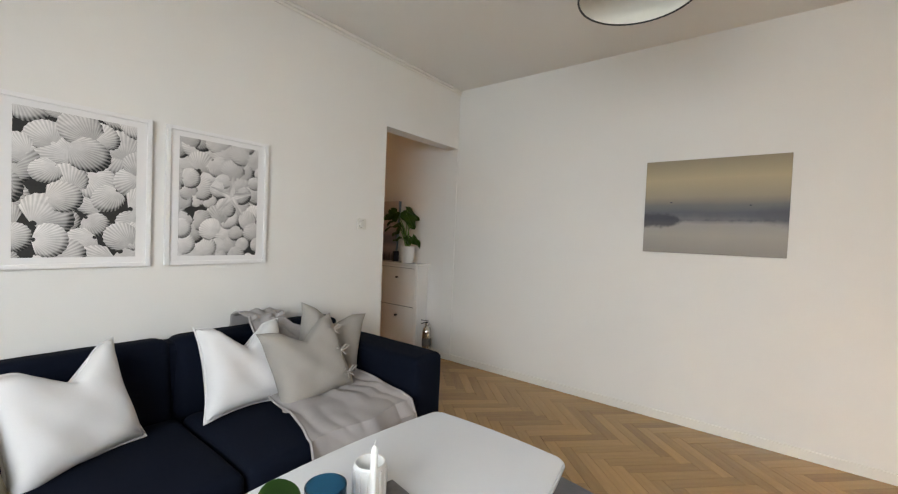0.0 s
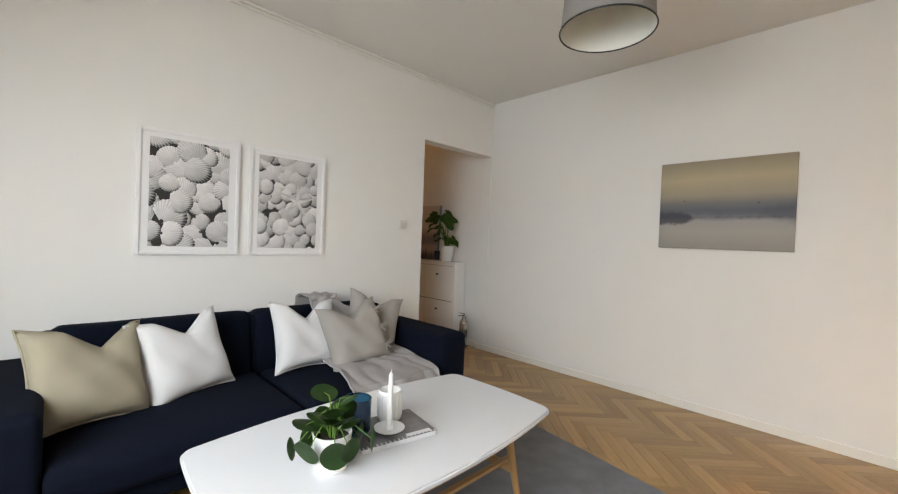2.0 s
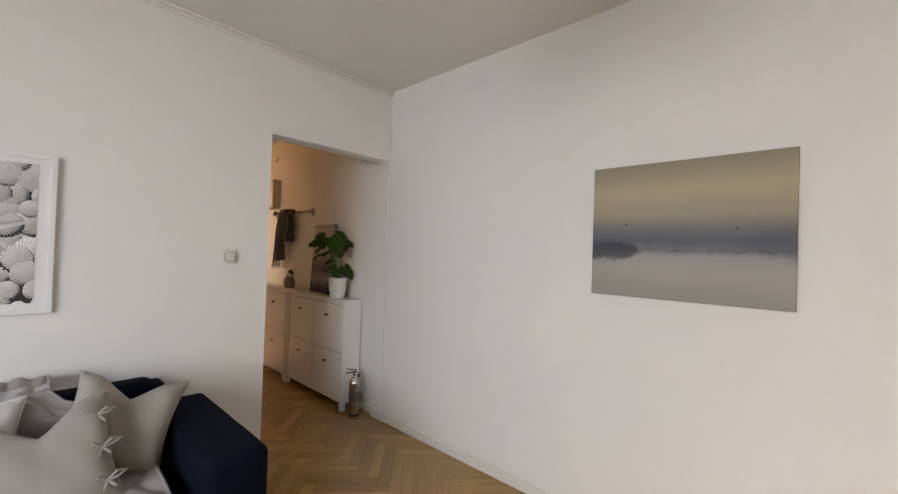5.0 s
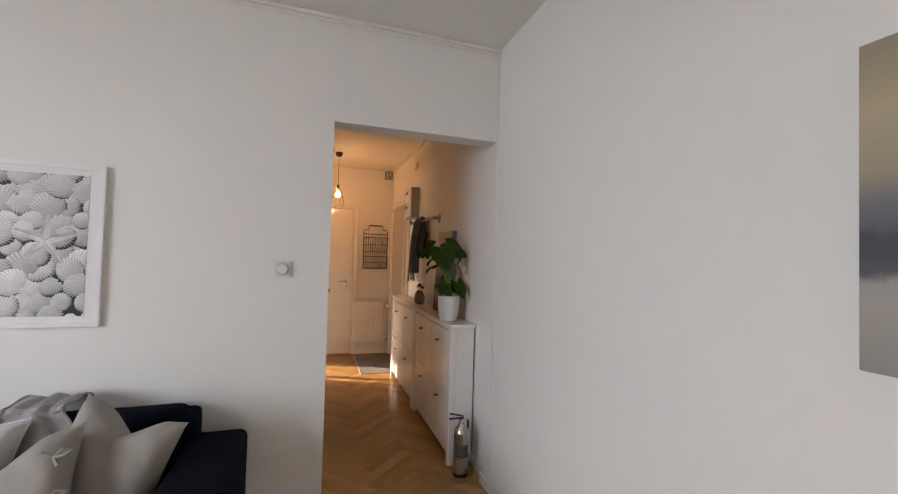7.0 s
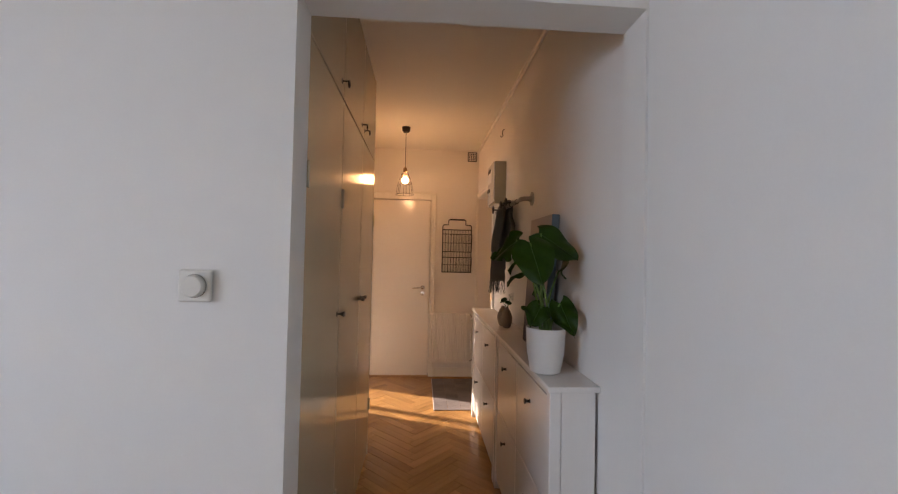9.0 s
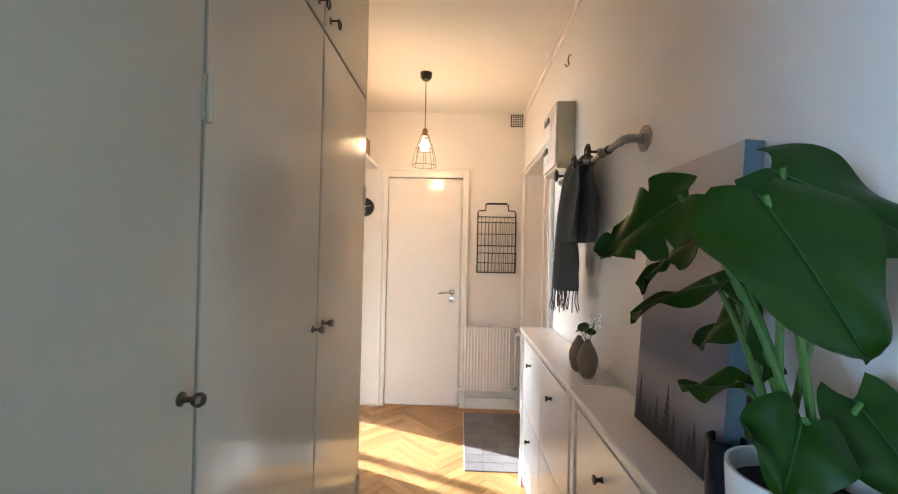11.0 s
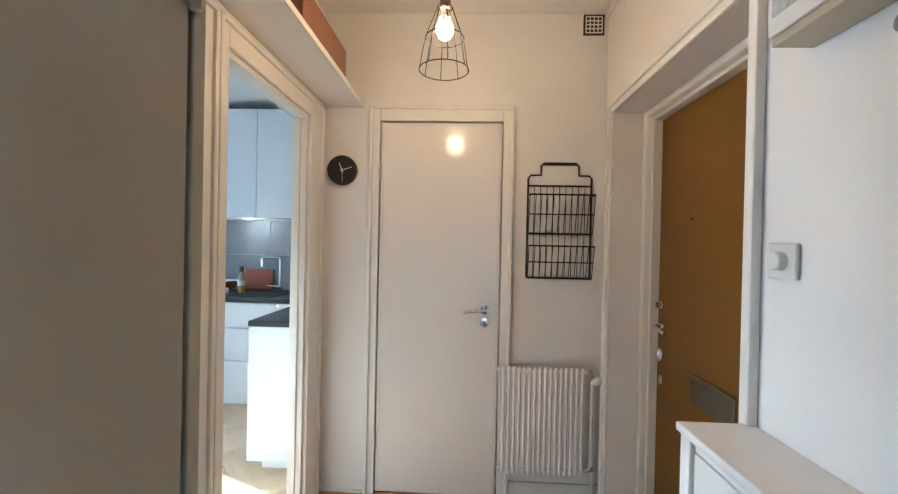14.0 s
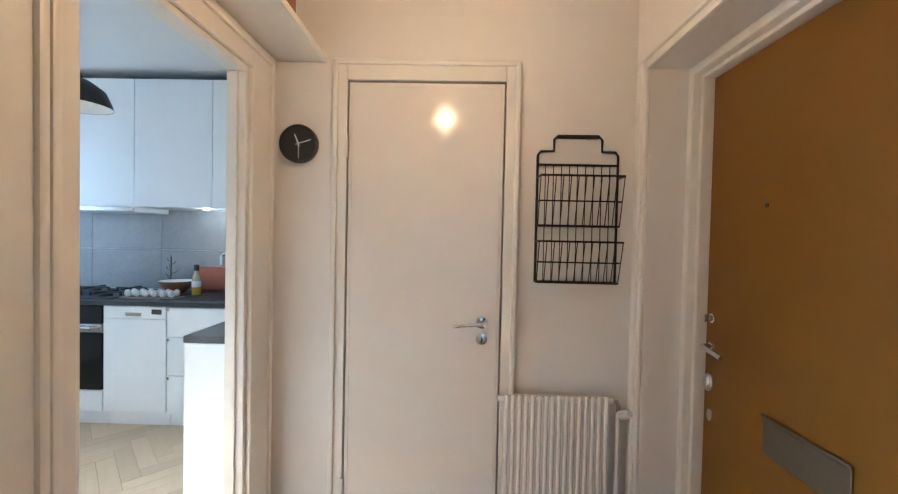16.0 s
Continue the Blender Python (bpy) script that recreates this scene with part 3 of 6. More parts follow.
# throw: over the back, down under the cushions and across the seat
def throw_sheet():
    bm = bmesh.new()
    spine = [(-0.012, 0.50), (-0.012, 0.62), (-0.03, 0.725), (-0.10, 0.748), (-0.22, 0.745), (-0.315, 0.63), (-0.345, 0.43), (-0.50, 0.377), (-0.66, 0.374), (-0.83, 0.372), (-0.94, 0.352), (-0.985, 0.29), (-0.985, 0.22)]
    path = []
    for (a, b), (c, d) in zip(spine, spine[1:]):
        for k in range(7):
            f = k / 7
            path.append((a + (c - a) * f, b + (d - b) * f))
    path.append(spine[-1])
    nu = 60
    rows = []
    for j, (y, z) in enumerate(path):
        s = j / len(path)
        row = []
        for i in range(nu + 1):
            u = i / nu
            left = -2.12 - 0.28 * max(0, s - 0.5)
            right = -1.93 + 0.32 * max(0.0, min(1.0, (s - 0.36) / 0.12))
            x = left + (right - left) * u
            fold = 0.010 * math.sin(17 * u + 5 * math.sin(3 * s) + 3 * noise.noise(Vector((x * 4, y * 4, 1)))) * (0.35 + s) + 0.030 * noise.noise(Vector((x * 7, y * 5, 3)))
            lift = abs(fold) + (0.022 if j > 40 else 0.009)
            ed = 0.02 * math.sin(9 * u) * s
            if j < 30:
                row.append(bm.verts.new((x, y - (lift if j > 24 else 0) + (0.3 * lift if j < 10 else 0), z + lift)))
            elif j < 62:
                row.append(bm.verts.new((x, y + ed, z + lift)))
            else:
                row.append(bm.verts.new((x, y - lift + ed, z + 0.4 * lift)))
        rows.append(row)
    for a, b in zip(rows, rows[1:]):
        for i in range(nu):
            bm.faces.new((a[i], a[i + 1], b[i + 1], b[i]))
    bmesh.ops.recalc_face_normals(bm, faces=bm.faces)
    bmesh.ops.solidify(bm, geom=bm.faces, thickness=0.005)
    lines = [[r[0].co.copy() for r in rows[::2]], [r[-1].co.copy() for r in rows[::2]], [v.co.copy() for v in rows[-1][::2]]]
    return bm, lines


throw = thing("throw", (0, 0, 0), "crumpled grey knitted throw draped over the sofa", "throw")
cloth, edges = throw_sheet()
part("cloth", cloth, THROW, throw)
for line in edges:
    part("hem", tube(line, 0.006, 6), THROW, throw)

# rug
rug = thing("rug", (-2.40, -2.05, 0), "flat grey wool rug under the coffee table", "rug", rz=-8.8)
rb = bx(-1.16, 1.16, -1.15, 0.95, -0.004, 0.010, 0.004)
bmesh.ops.subdivide_edges(rb, edges=[e for e in rb.edges if e.calc_length() > 0.5], cuts=24, use_grid_fill=True)
for v in rb.verts:
    if v.co.z > 0.004:
        v.co.z += 0.002 * noise.noise(v.co * 4)
    v.co.x += 0.006 * noise.noise(Vector((v.co.y * 3, 5, 1)))
part("pile", rb, RUG, rug)

# coffee table
table = thing("coffee_table", (-2.405, -1.57, 0), "white-topped coffee table with oak legs and slatted shelf", "coffee table", rz=0)


def boat(hx, hy, bow_x, bow_y, r, n=14):
    """A rectangle with bowed sides and rounded corners."""
    out = []
    cs = [(1, 1), (-1, 1), (-1, -1), (1, -1)]
    for q, (sx, sy) in enumerate(cs):
        a0 = q * math.pi / 2
        for k in range(9):
            a = a0 + k * math.pi / 16
            out.append((sx * (hx - r) + r * math.cos(a), sy * (hy - r) + r * math.sin(a)))
        nx, ny = cs[(q + 1) % 4]
        p, e = out[-1], (nx * (hx - r) + r * math.cos(a0 + math.pi / 2), ny * (hy - r) + r * math.sin(a0 + math.pi / 2))
        for k in range(1, n):
            f = k / n
            x, y = p[0] + (e[0] - p[0]) * f, p[1] + (e[1] - p[1]) * f
            w = 4 * f * (1 - f)
            if q % 2 == 0:
                y += sy * bow_y * w
            else:
                x += sx * bow_x * w
            out.append((x, y))
    return out


part("tabletop", prism(boat(0.645, 0.312, 0.012, 0.055, 0.055), 0.425, 0.446, 0.006), TABLETOP, table)
part("top_edge", prism(boat(0.63, 0.297, 0.012, 0.055, 0.05), 0.413, 0.4248, 0.002), OAKLEG, table)
for sx in (-1, 1):
    for sy in (-1, 1):
        part("leg", tube([(sx * 0.44, sy * 0.21, 0.413), (sx * 0.47, sy * 0.235, 0.2), (sx * 0.50, sy * 0.255, 0.010)], 0.019, 14, r_end=0.012), OAKLEG, table)
    part("cross_rail", bx(sx * 0.465 - 0.012, sx * 0.465 + 0.012, -0.225, 0.225, 0.195, 0.225, 0.004), OAKLEG, table)
    part("apron", bx(sx * 0.44 - 0.012, sx * 0.44 + 0.012, -0.2, 0.2, 0.37, 0.413, 0.004), OAKLEG, table)
for k in range(6):
    y = -0.19 + 0.076 * k
    part("slat", bx(-0.50, 0.50, y - 0.014, y + 0.014, 0.2255, 0.240, 0.004), OAKLEG, table)

# book
book = thing("book", (-2.445, -1.59, 0.446), "large-format magazine with dark cover and spiral edge", "book", rz=-10)
COVER = mat("magazine_cover", (0.16, 0.15, 0.155), 0.3, vary=0.7, scale=14, grain=40, bump=0)
part("pages", bx(-0.145, 0.145, -0.105, 0.105, 0.0005, 0.016, 0.001), PAPER, book)
part("cover", bx(-0.148, 0.148, -0.108, 0.108, 0.0162, 0.0185, 0.001), COVER, book)
part("title_bar", bx(0.03, 0.13, -0.10, -0.08, 0.0186, 0.0189), PAPER, book, "pale bar of unreadable lettering")
for k in range(18):
    x = -0.14 + k * 0.0165
    part("spiral_ring", tube([(x, -0.100, 0.0192), (x, -0.109, 0.020), (x, -0.1125, 0.012), (x, -0.111, 0.003), (x, -0.107, -0.0)], 0.0016, 5), PAPER, book)

# candle on a dish
dish = thing("candlestick", (-2.455, -1.612, 0.4650), "cream ceramic saucer candlestick on the magazine", "candlestick")
part("saucer", lathe([(0, 0), (0.035, 0), (0.055, 0.008), (0.057, 0.011), (0.05, 0.009), (0.016, 0.005), (0.014, 0.024), (0.0112, 0.024), (0.0112, 0.008), (0, 0.007)], 32), POTW, dish)
candle = thing("candle", (-2.455, -1.612, 0.4735), "unlit white taper candle in the saucer", "candle")
WAX = mat("white_wax", (0.82, 0.81, 0.78), 0.45, vary=0.02, bump=0)
part("wax", lathe([(0, 0), (0.0108, 0), (0.0100, 0.10), (0.0082, 0.195), (0.004, 0.204), (0, 0.206)], 16), WAX, candle)
part("wick", tube([(0, 0, 0.204), (0.001, 0, 0.212), (0.004, 0, 0.216)], 0.001, 5), WAX, candle)
# blue tumbler
tumbler = thing("blue_tumbler", (-2.548, -1.535, 0.4650), "petrol blue glass tumbler standing on the magazine", "tumbler")
part("glass", lathe([(0, 0), (0.050, 0), (0.052, 0.004), (0.053, 0.118), (0.0505, 0.1195), (0.049, 0.118), (0.048, 0.010), (0, 0.008)], 36), BLUEGLASS, tumbler)
# ribbed white candle holder
mug = thing("ceramic_holder", (-2.395, -1.53, 0.4650), "white ribbed ceramic tealight holder", "candle holder")
mb = lathe([(0, 0), (0.042, 0), (0.046, 0.006), (0.046, 0.108), (0.043, 0.114), (0.039, 0.113), (0.038, 0.03), (0, 0.03)], 48)
part("cup", mb, POTW, mug)
for k in range(14):
    a = 2 * math.pi * k / 14
    part("rib", moved(bx(-0.004, 0.004, -0.003, 0.003, 0.012, 0.102, 0.0025), Matrix.Rotation(a, 4, "Z") @ Matrix.Translation((0, 0.0462, 0))), POTW, mug)

# pilea in a pot
pilea = thing("pilea_plant", (-2.712, -1.660, 0.446), "round-leaved green houseplant in a white pot", "houseplant")
part("pot", lathe([(0, 0.0), (0.046, 0.0), (0.050, 0.004), (0.060, 0.105), (0.060, 0.110), (0.056, 0.110), (0.054, 0.085), (0, 0.083)], 36), POTW, pilea)
part("saucer", lathe([(0, 0.0003), (0.051, 0.0003), (0.056, 0.010), (0.053, 0.010), (0.049, 0.004), (0, 0.0035)], 36), POTW, pilea)
part("soil", lathe([(0, 0.094), (0.03, 0.097), (0.0545, 0.092)], 20), SOIL, pilea)
rng = random.Random(4)


def round_leaf(r, cup):
    bm = bmesh.new()
    c = bm.verts.new((0, 0, 0))
    rings = []
    for q in (0.35, 0.7, 1.0):
        rings.append([bm.verts.new((r * q * math.cos(a) * 1.02, r * q * math.sin(a) * 1.12, cup * r * q * q + 0.03 * r * math.sin(3 * a) * q)) for a in [2 * math.pi * k / 20 for k in range(20)]])
    for k in range(20):
        bm.faces.new((c, rings[0][k], rings[0][(k + 1) % 20]))
        for a, b in zip(rings, rings[1:]):
            bm.faces.new((a[k], b[k], b[(k + 1) % 20], a[(k + 1) % 20]))
    bmesh.ops.solidify(bm, geom=bm.faces, thickness=0.0015)
    return bm


for k in range(21):
    a = k * 2.399 + rng.uniform(-0.3, 0.3)
    low = k < 8
    out = rng.uniform(0.085, 0.125) if low else rng.uniform(0.02, 0.085)
    z = rng.uniform(0.05, 0.115) if low else rng.uniform(0.135, 0.215)
    tip = Vector((out * math.cos(a), out * math.sin(a), z))
    mid = Vector((0.45 * out * math.cos(a), 0.45 * out * math.sin(a), max(z, 0.12) * 0.8 + 0.045))
    part("stem", tube([(0.008 * math.cos(a), 0.008 * math.sin(a), 0.092), mid * 0.6 + Vector((0, 0, 0.05)), mid, tip], 0.0018, 5), STEM, pilea)
    tilt = rng.uniform(62, 88) if low else rng.uniform(15, 55)
    m = Matrix.Translation(tip) @ Matrix.Rotation(a + math.pi / 2 + rng.uniform(-0.3, 0.3), 4, "Z") @ Matrix.Rotation(radians(-tilt), 4, "X")
    part("leaf", moved(round_leaf(rng.uniform(0.029, 0.043), rng.uniform(-0.25, 0.1)), m), PILEA, pilea)

# pendant lamp
pend = thing("pendant_lamp", (-1.68, -2.01, H), "grey drum fabric pendant lamp hung from the ceiling", "pendant lamp")
ZB = 2.09 - H
part("shade", lathe([(0.195, ZB), (0.1919, ZB + 0.0025), (0.1663, ZB + 0.3313), (0.1688, ZB + 0.3337)], 56), SHADE_OUT, pend)
part("lining", lathe([(0.1913, ZB + 0.00125), (0.1656, ZB + 0.3319)], 56), SHADE_IN, pend)
for rr, zr in ((0.195, ZB), (0.1675, ZB + 0.3325)):
    part("rim_ring", tube([(rr * math.cos(a), rr * math.sin(a), zr) for a in [2 * math.pi * k / 56 for k in range(56)]], 0.0035, 6, True), BLACK, pend)
for k in range(3):
    a = 2 * math.pi * k / 3
    part("spoke", tube([(0.1725 * math.cos(a), 0.1725 * math.sin(a), ZB + 0.3275), (0.02 * math.cos(a), 0.02 * math.sin(a), ZB + 0.3)], 0.002, 5), STEEL, pend)
part("diffuser", lathe([(0, ZB + 0.2687), (0.1725, ZB + 0.2687), (0.1725, ZB + 0.2725), (0, ZB + 0.2725)], 40), SHADE_IN, pend)
part("socket", lathe([(0, ZB + 0.275), (0.019, ZB + 0.275), (0.021, ZB + 0.3625), (0.0, ZB + 0.375)], 16), BLACK, pend)
part("cord", tube([(0, 0, ZB + 0.3687), (0, 0, -0.03)], 0.003, 6), PAPER, pend)
part("ceiling_rose", lathe([(0, -0.045), (0.03, -0.044), (0.048, -0.02), (0.05, -0.0005), (0, -0.0005)], 24), POTW, pend)

# shell pictures


def uv_mat(name, stops_fn):
    m = bpy.data.materials.new(name)
    m.use_nodes = True
    stops_fn(m.node_tree)
    return m


def shell_print(nt):
    """Printed ink: ribs fan out from each shell's hinge, dome shading is painted in, tone differs shell by shell."""
    n, l = nt.nodes, nt.links
    b = n["Principled BSDF"]
    uv = n.new("ShaderNodeUVMap")
    uv.uv_map = "UVMap"
    sep = n.new("ShaderNodeSeparateXYZ")
    l.new(uv.outputs[0], sep.inputs[0])
    geo = n.new("ShaderNodeNewGeometry")
    freq = n.new("ShaderNodeMath")
    freq.operation = "MULTIPLY"
    freq.inputs[1].default_value = 118.0
    l.new(sep.outputs["X"], freq.inputs[0])
    sn = n.new("ShaderNodeMath")
    sn.operation = "SINE"
    l.new(freq.outputs[0], sn.inputs[0])
    ribs = n.new("ShaderNodeMath")
    ribs.operation = "MULTIPLY"
    ribs.inputs[1].default_value = 0.15
    amp = n.new("ShaderNodeMath")
    amp.operation = "MULTIPLY"
    l.new(sep.outputs["Y"], ribs.inputs[0])
    l.new(sn.outputs[0], amp.inputs[0])
    l.new(ribs.outputs[0], amp.inputs[1])
    # painted shading of each dome, read from the second UV layer
    shade_uv, shade_sep = n.new("ShaderNodeUVMap"), n.new("ShaderNodeSeparateXYZ")
    shade_uv.uv_map = "PrintShade"
    l.new(shade_uv.outputs[0], shade_sep.inputs[0])
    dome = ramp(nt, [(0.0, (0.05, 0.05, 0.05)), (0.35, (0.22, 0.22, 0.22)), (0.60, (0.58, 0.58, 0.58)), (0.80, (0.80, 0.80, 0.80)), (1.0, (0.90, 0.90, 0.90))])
    l.new(shade_sep.outputs["X"], dome.inputs[0])
    rnd = n.new("ShaderNodeMapRange")
    rnd.inputs["To Min"].default_value, rnd.inputs["To Max"].default_value = -0.20, 0.06
    l.new(geo.outputs["Random Per Island"], rnd.inputs["Value"])
    tot = n.new("ShaderNodeMath")
    tot.operation = "ADD"
    l.new(amp.outputs[0], tot.inputs[0])
    l.new(rnd.outputs[0], tot.inputs[1])
    tc = n.new("ShaderNodeTexCoord")
    nz = n.new("ShaderNodeTexNoise")
    nz.inputs["Scale"].default_value, nz.inputs["Detail"].default_value = 28, 4
    l.new(tc.outputs["Object"], nz.inputs["Vector"])
    nz2 = n.new("ShaderNodeMath")
    nz2.operation = "MULTIPLY_ADD"
    nz2.inputs[1].default_value, nz2.inputs[2].default_value = 0.30, -0.17
    l.new(nz.outputs["Fac"], nz2.inputs[0])
    t2 = n.new("ShaderNodeMath")
    t2.operation = "ADD"
    l.new(tot.outputs[0], t2.inputs[0])
    l.new(nz2.outputs[0], t2.inputs[1])
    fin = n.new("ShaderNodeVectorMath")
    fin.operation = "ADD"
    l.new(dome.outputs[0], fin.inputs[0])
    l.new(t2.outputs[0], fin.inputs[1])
    tint = n.new("ShaderNodeVectorMath")
    tint.operation = "MULTIPLY"
    tint.inputs[1].default_value = (0.90, 0.87, 0.85)
    l.new(fin.outputs[0], tint.inputs[0])
    l.new(tint.outputs[0], b.inputs["Base Color"])
    b.inputs["Roughness"].default_value = 0.55


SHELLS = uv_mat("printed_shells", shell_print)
SHELL_GROUND = mat("printed_dark_ground", (0.02, 0.019, 0.018), 0.55, vary=0.6, scale=20, grain=80, bump=0)


def shells(w, h, size, seed, star):
    """Overlapping printed scallops on the print's plane (x, z), all flat."""
    r = random.Random(seed)
    bm = bmesh.new()
    lay = bm.loops.layers.uv.new("UVMap")
    # second layer holds painted shading, as if lit from upper left
    tone = bm.loops.layers.uv.new("PrintShade")
    done, n = 0, 0
    sites = []
    rows = int(h / (size * 1.05)) + 2
    cols = int(w / (size * 1.12)) + 2
    for j in range(rows):
        for i in range(cols):
            sites.append(((i - (cols - 1) / 2 + 0.5 * (j % 2) - 0.25) * size * 1.12 + r.uniform(-0.3, 0.3) * size, ((rows - 1) / 2 - j) * size * 1.05 + r.uniform(-0.3, 0.3) * size))
    r.shuffle(sites)
    for cx, cz in sites:
        s = size * r.uniform(0.62, 1.12)
        rot = r.uniform(-2.6, 2.6)
        y = -0.0002 - 0.000012 * done
        done += 1
        hinge = (0.0, -0.75 * s)
        pts = []
        asp = r.uniform(0.72, 1.1)
        K = 26
        for k in range(K + 1):
            a = -0.62 + (math.pi + 1.24) * k / K
            rad = s * (1 + 0.025 * math.cos(k * math.pi))
            pts.append((rad * math.cos(a) * asp, rad * math.sin(a) * 0.86, k / K))

        def put(px, pz):
            X = cx + px * math.cos(rot) - pz * math.sin(rot)
            Z = cz + px * math.sin(rot) + pz * math.cos(rot)
            return max(-w / 2, min(w / 2, X)), max(-h / 2, min(h / 2, Z))

        rings = []
        for q in (0.12, 0.5, 0.8, 1.0):
            ring = []
            for px, pz, u in pts:
                X, Z = put(hinge[0] + (px - hinge[0]) * q, hinge[1] + (pz - hinge[1]) * q)
                ring.append((bm.verts.new((X, y, Z)), u, q))
            rings.append(ring)
        for a, b in zip(rings, rings[1:]):
            for k in range(K):
                q = (a[k], a[k + 1], b[k + 1], b[k])
                f = bm.faces.new([t[0] for t in q])
                for lp, t in zip(f.loops, q):
                    vx, vz = (t[0].co.x - cx) / s, (t[0].co.z - cz) / s
                    lp[lay].uv = (t[1], t[2])
                    # lighter up and left, darker at the opposite rim: shade put into the ink
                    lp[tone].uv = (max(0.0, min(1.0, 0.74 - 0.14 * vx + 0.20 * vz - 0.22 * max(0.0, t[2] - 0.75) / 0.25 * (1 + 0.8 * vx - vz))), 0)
    if star:
        y = -0.0002 - 0.000012 * (done + 4)
        for arm in range(5):
            a = arm * 2 * math.pi / 5 + 0.25
            tip = (star[0] + star[2] * math.cos(a), star[1] + star[2] * math.sin(a))
            l1 = (star[0] + 0.26 * star[2] * math.cos(a + 0.63), star[1] + 0.26 * star[2] * math.sin(a + 0.63))
            l2 = (star[0] + 0.26 * star[2] * math.cos(a - 0.63), star[1] + 0.26 * star[2] * math.sin(a - 0.63))
            t1 = (tip[0] + 0.06 * star[2] * math.cos(a + 1.57), tip[1] + 0.06 * star[2] * math.sin(a + 1.57))
            t2 = (tip[0] - 0.06 * star[2] * math.cos(a + 1.57), tip[1] - 0.06 * star[2] * math.sin(a + 1.57))
            c = (star[0], star[1])
            for tri in ((c, l1, t1, tip), (c, tip, t2, l2)):
                f = bm.faces.new([bm.verts.new((p[0], y, p[1])) for p in tri])
                for lp, uvv in zip(f.loops, ((0.2, 0.8), (0.25, 0.2), (0.3, 0.2), (0.3, 0.6))):
                    lp[lay].uv = uvv
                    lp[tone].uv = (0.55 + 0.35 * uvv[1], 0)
    bmesh.ops.recalc_face_normals(bm, faces=bm.faces)
    for f in bm.faces:
        if f.normal.y > 0:
            f.normal_flip()
    return bm


FRAMEW = mat("white_frame_lacquer", (0.82, 0.81, 0.80), 0.35, vary=0.015, bump=0.01)
for cx, seed, size, star, lab in ((-2.772, 11, 0.088, None, "white-framed black and white print of scallop shells"), (-2.187, 23, 0.068, (0.055, 0.02, 0.115), "white-framed black and white print of shells with a starfish")):
    fr = thing("picture_frame", (cx, -0.0005, 1.384), lab, "framed print", "shell prints above the sofa")
    W, T = 0.263, 0.355
    part("frame", join(bx(-W, -W + 0.02, -0.022, 0, -T, T, 0.002), bx(W - 0.02, W, -0.022, 0, -T, T, 0.002), bx(-W + 0.02, W - 0.02, -0.022, 0, T - 0.02, T, 0.002), bx(-W + 0.02, W - 0.02, -0.022, 0, -T, -T + 0.02, 0.002)), FRAMEW, fr)
    part("mount", bx(-W + 0.019, W - 0.019, -0.012, -0.002, -T + 0.019, T - 0.019), PAPER, fr)
    part("print_ground", bx(-0.203, 0.203, -0.0128, -0.0121, -0.308, 0.308), SHELL_GROUND, fr)
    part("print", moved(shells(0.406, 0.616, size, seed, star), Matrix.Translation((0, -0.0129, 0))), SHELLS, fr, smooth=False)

# lake canvas


def lake(nt, z0, z1, stops, scale, amp):
    """A misty landscape: tone by height, a wavering treeline."""
    n, l = nt.nodes, nt.links
    b = n["Principled BSDF"]
    tc = n.new("ShaderNodeTexCoord")
    sep = n.new("ShaderNodeSeparateXYZ")
    l.new(tc.outputs["Object"], sep.inputs[0])
    nz = n.new("ShaderNodeTexNoise")
    nz.inputs["Scale"].default_value, nz.inputs["Detail"].default_value, nz.inputs["Roughness"].default_value = scale, 6, 0.62
    l.new(tc.outputs["Object"], nz.inputs["Vector"])
    k = n.new("ShaderNodeMath")
    k.operation = "MULTIPLY_ADD"
    k.inputs[1].default_value = amp
    l.new(nz.outputs["Fac"], k.inputs[0])
    mr = n.new("ShaderNodeMapRange")
    mr.inputs["From Min"].default_value, mr.inputs["From Max"].default_value = z0, z1
    l.new(sep.outputs["Z"], mr.inputs["Value"])
    l.new(mr.outputs[0], k.inputs[2])
    r = ramp(nt, stops)
    l.new(k.outputs[0], r.inputs[0])
    l.new(r.outputs[0], b.inputs["Base Color"])
    b.inputs["Roughness"].default_value = 0.75
    fine = n.new("ShaderNodeTexNoise")
    fine.inputs["Scale"].default_value = 600
    l.new(tc.outputs["Object"], fine.inputs["Vector"])
    bp = n.new("ShaderNodeBump")
    bp.inputs["Strength"].default_value, bp.inputs["Distance"].default_value = 0.15, 0.001
    l.new(fine.outputs["Fac"], bp.inputs["Height"])
    l.new(bp.outputs[0], b.inputs["Normal"])


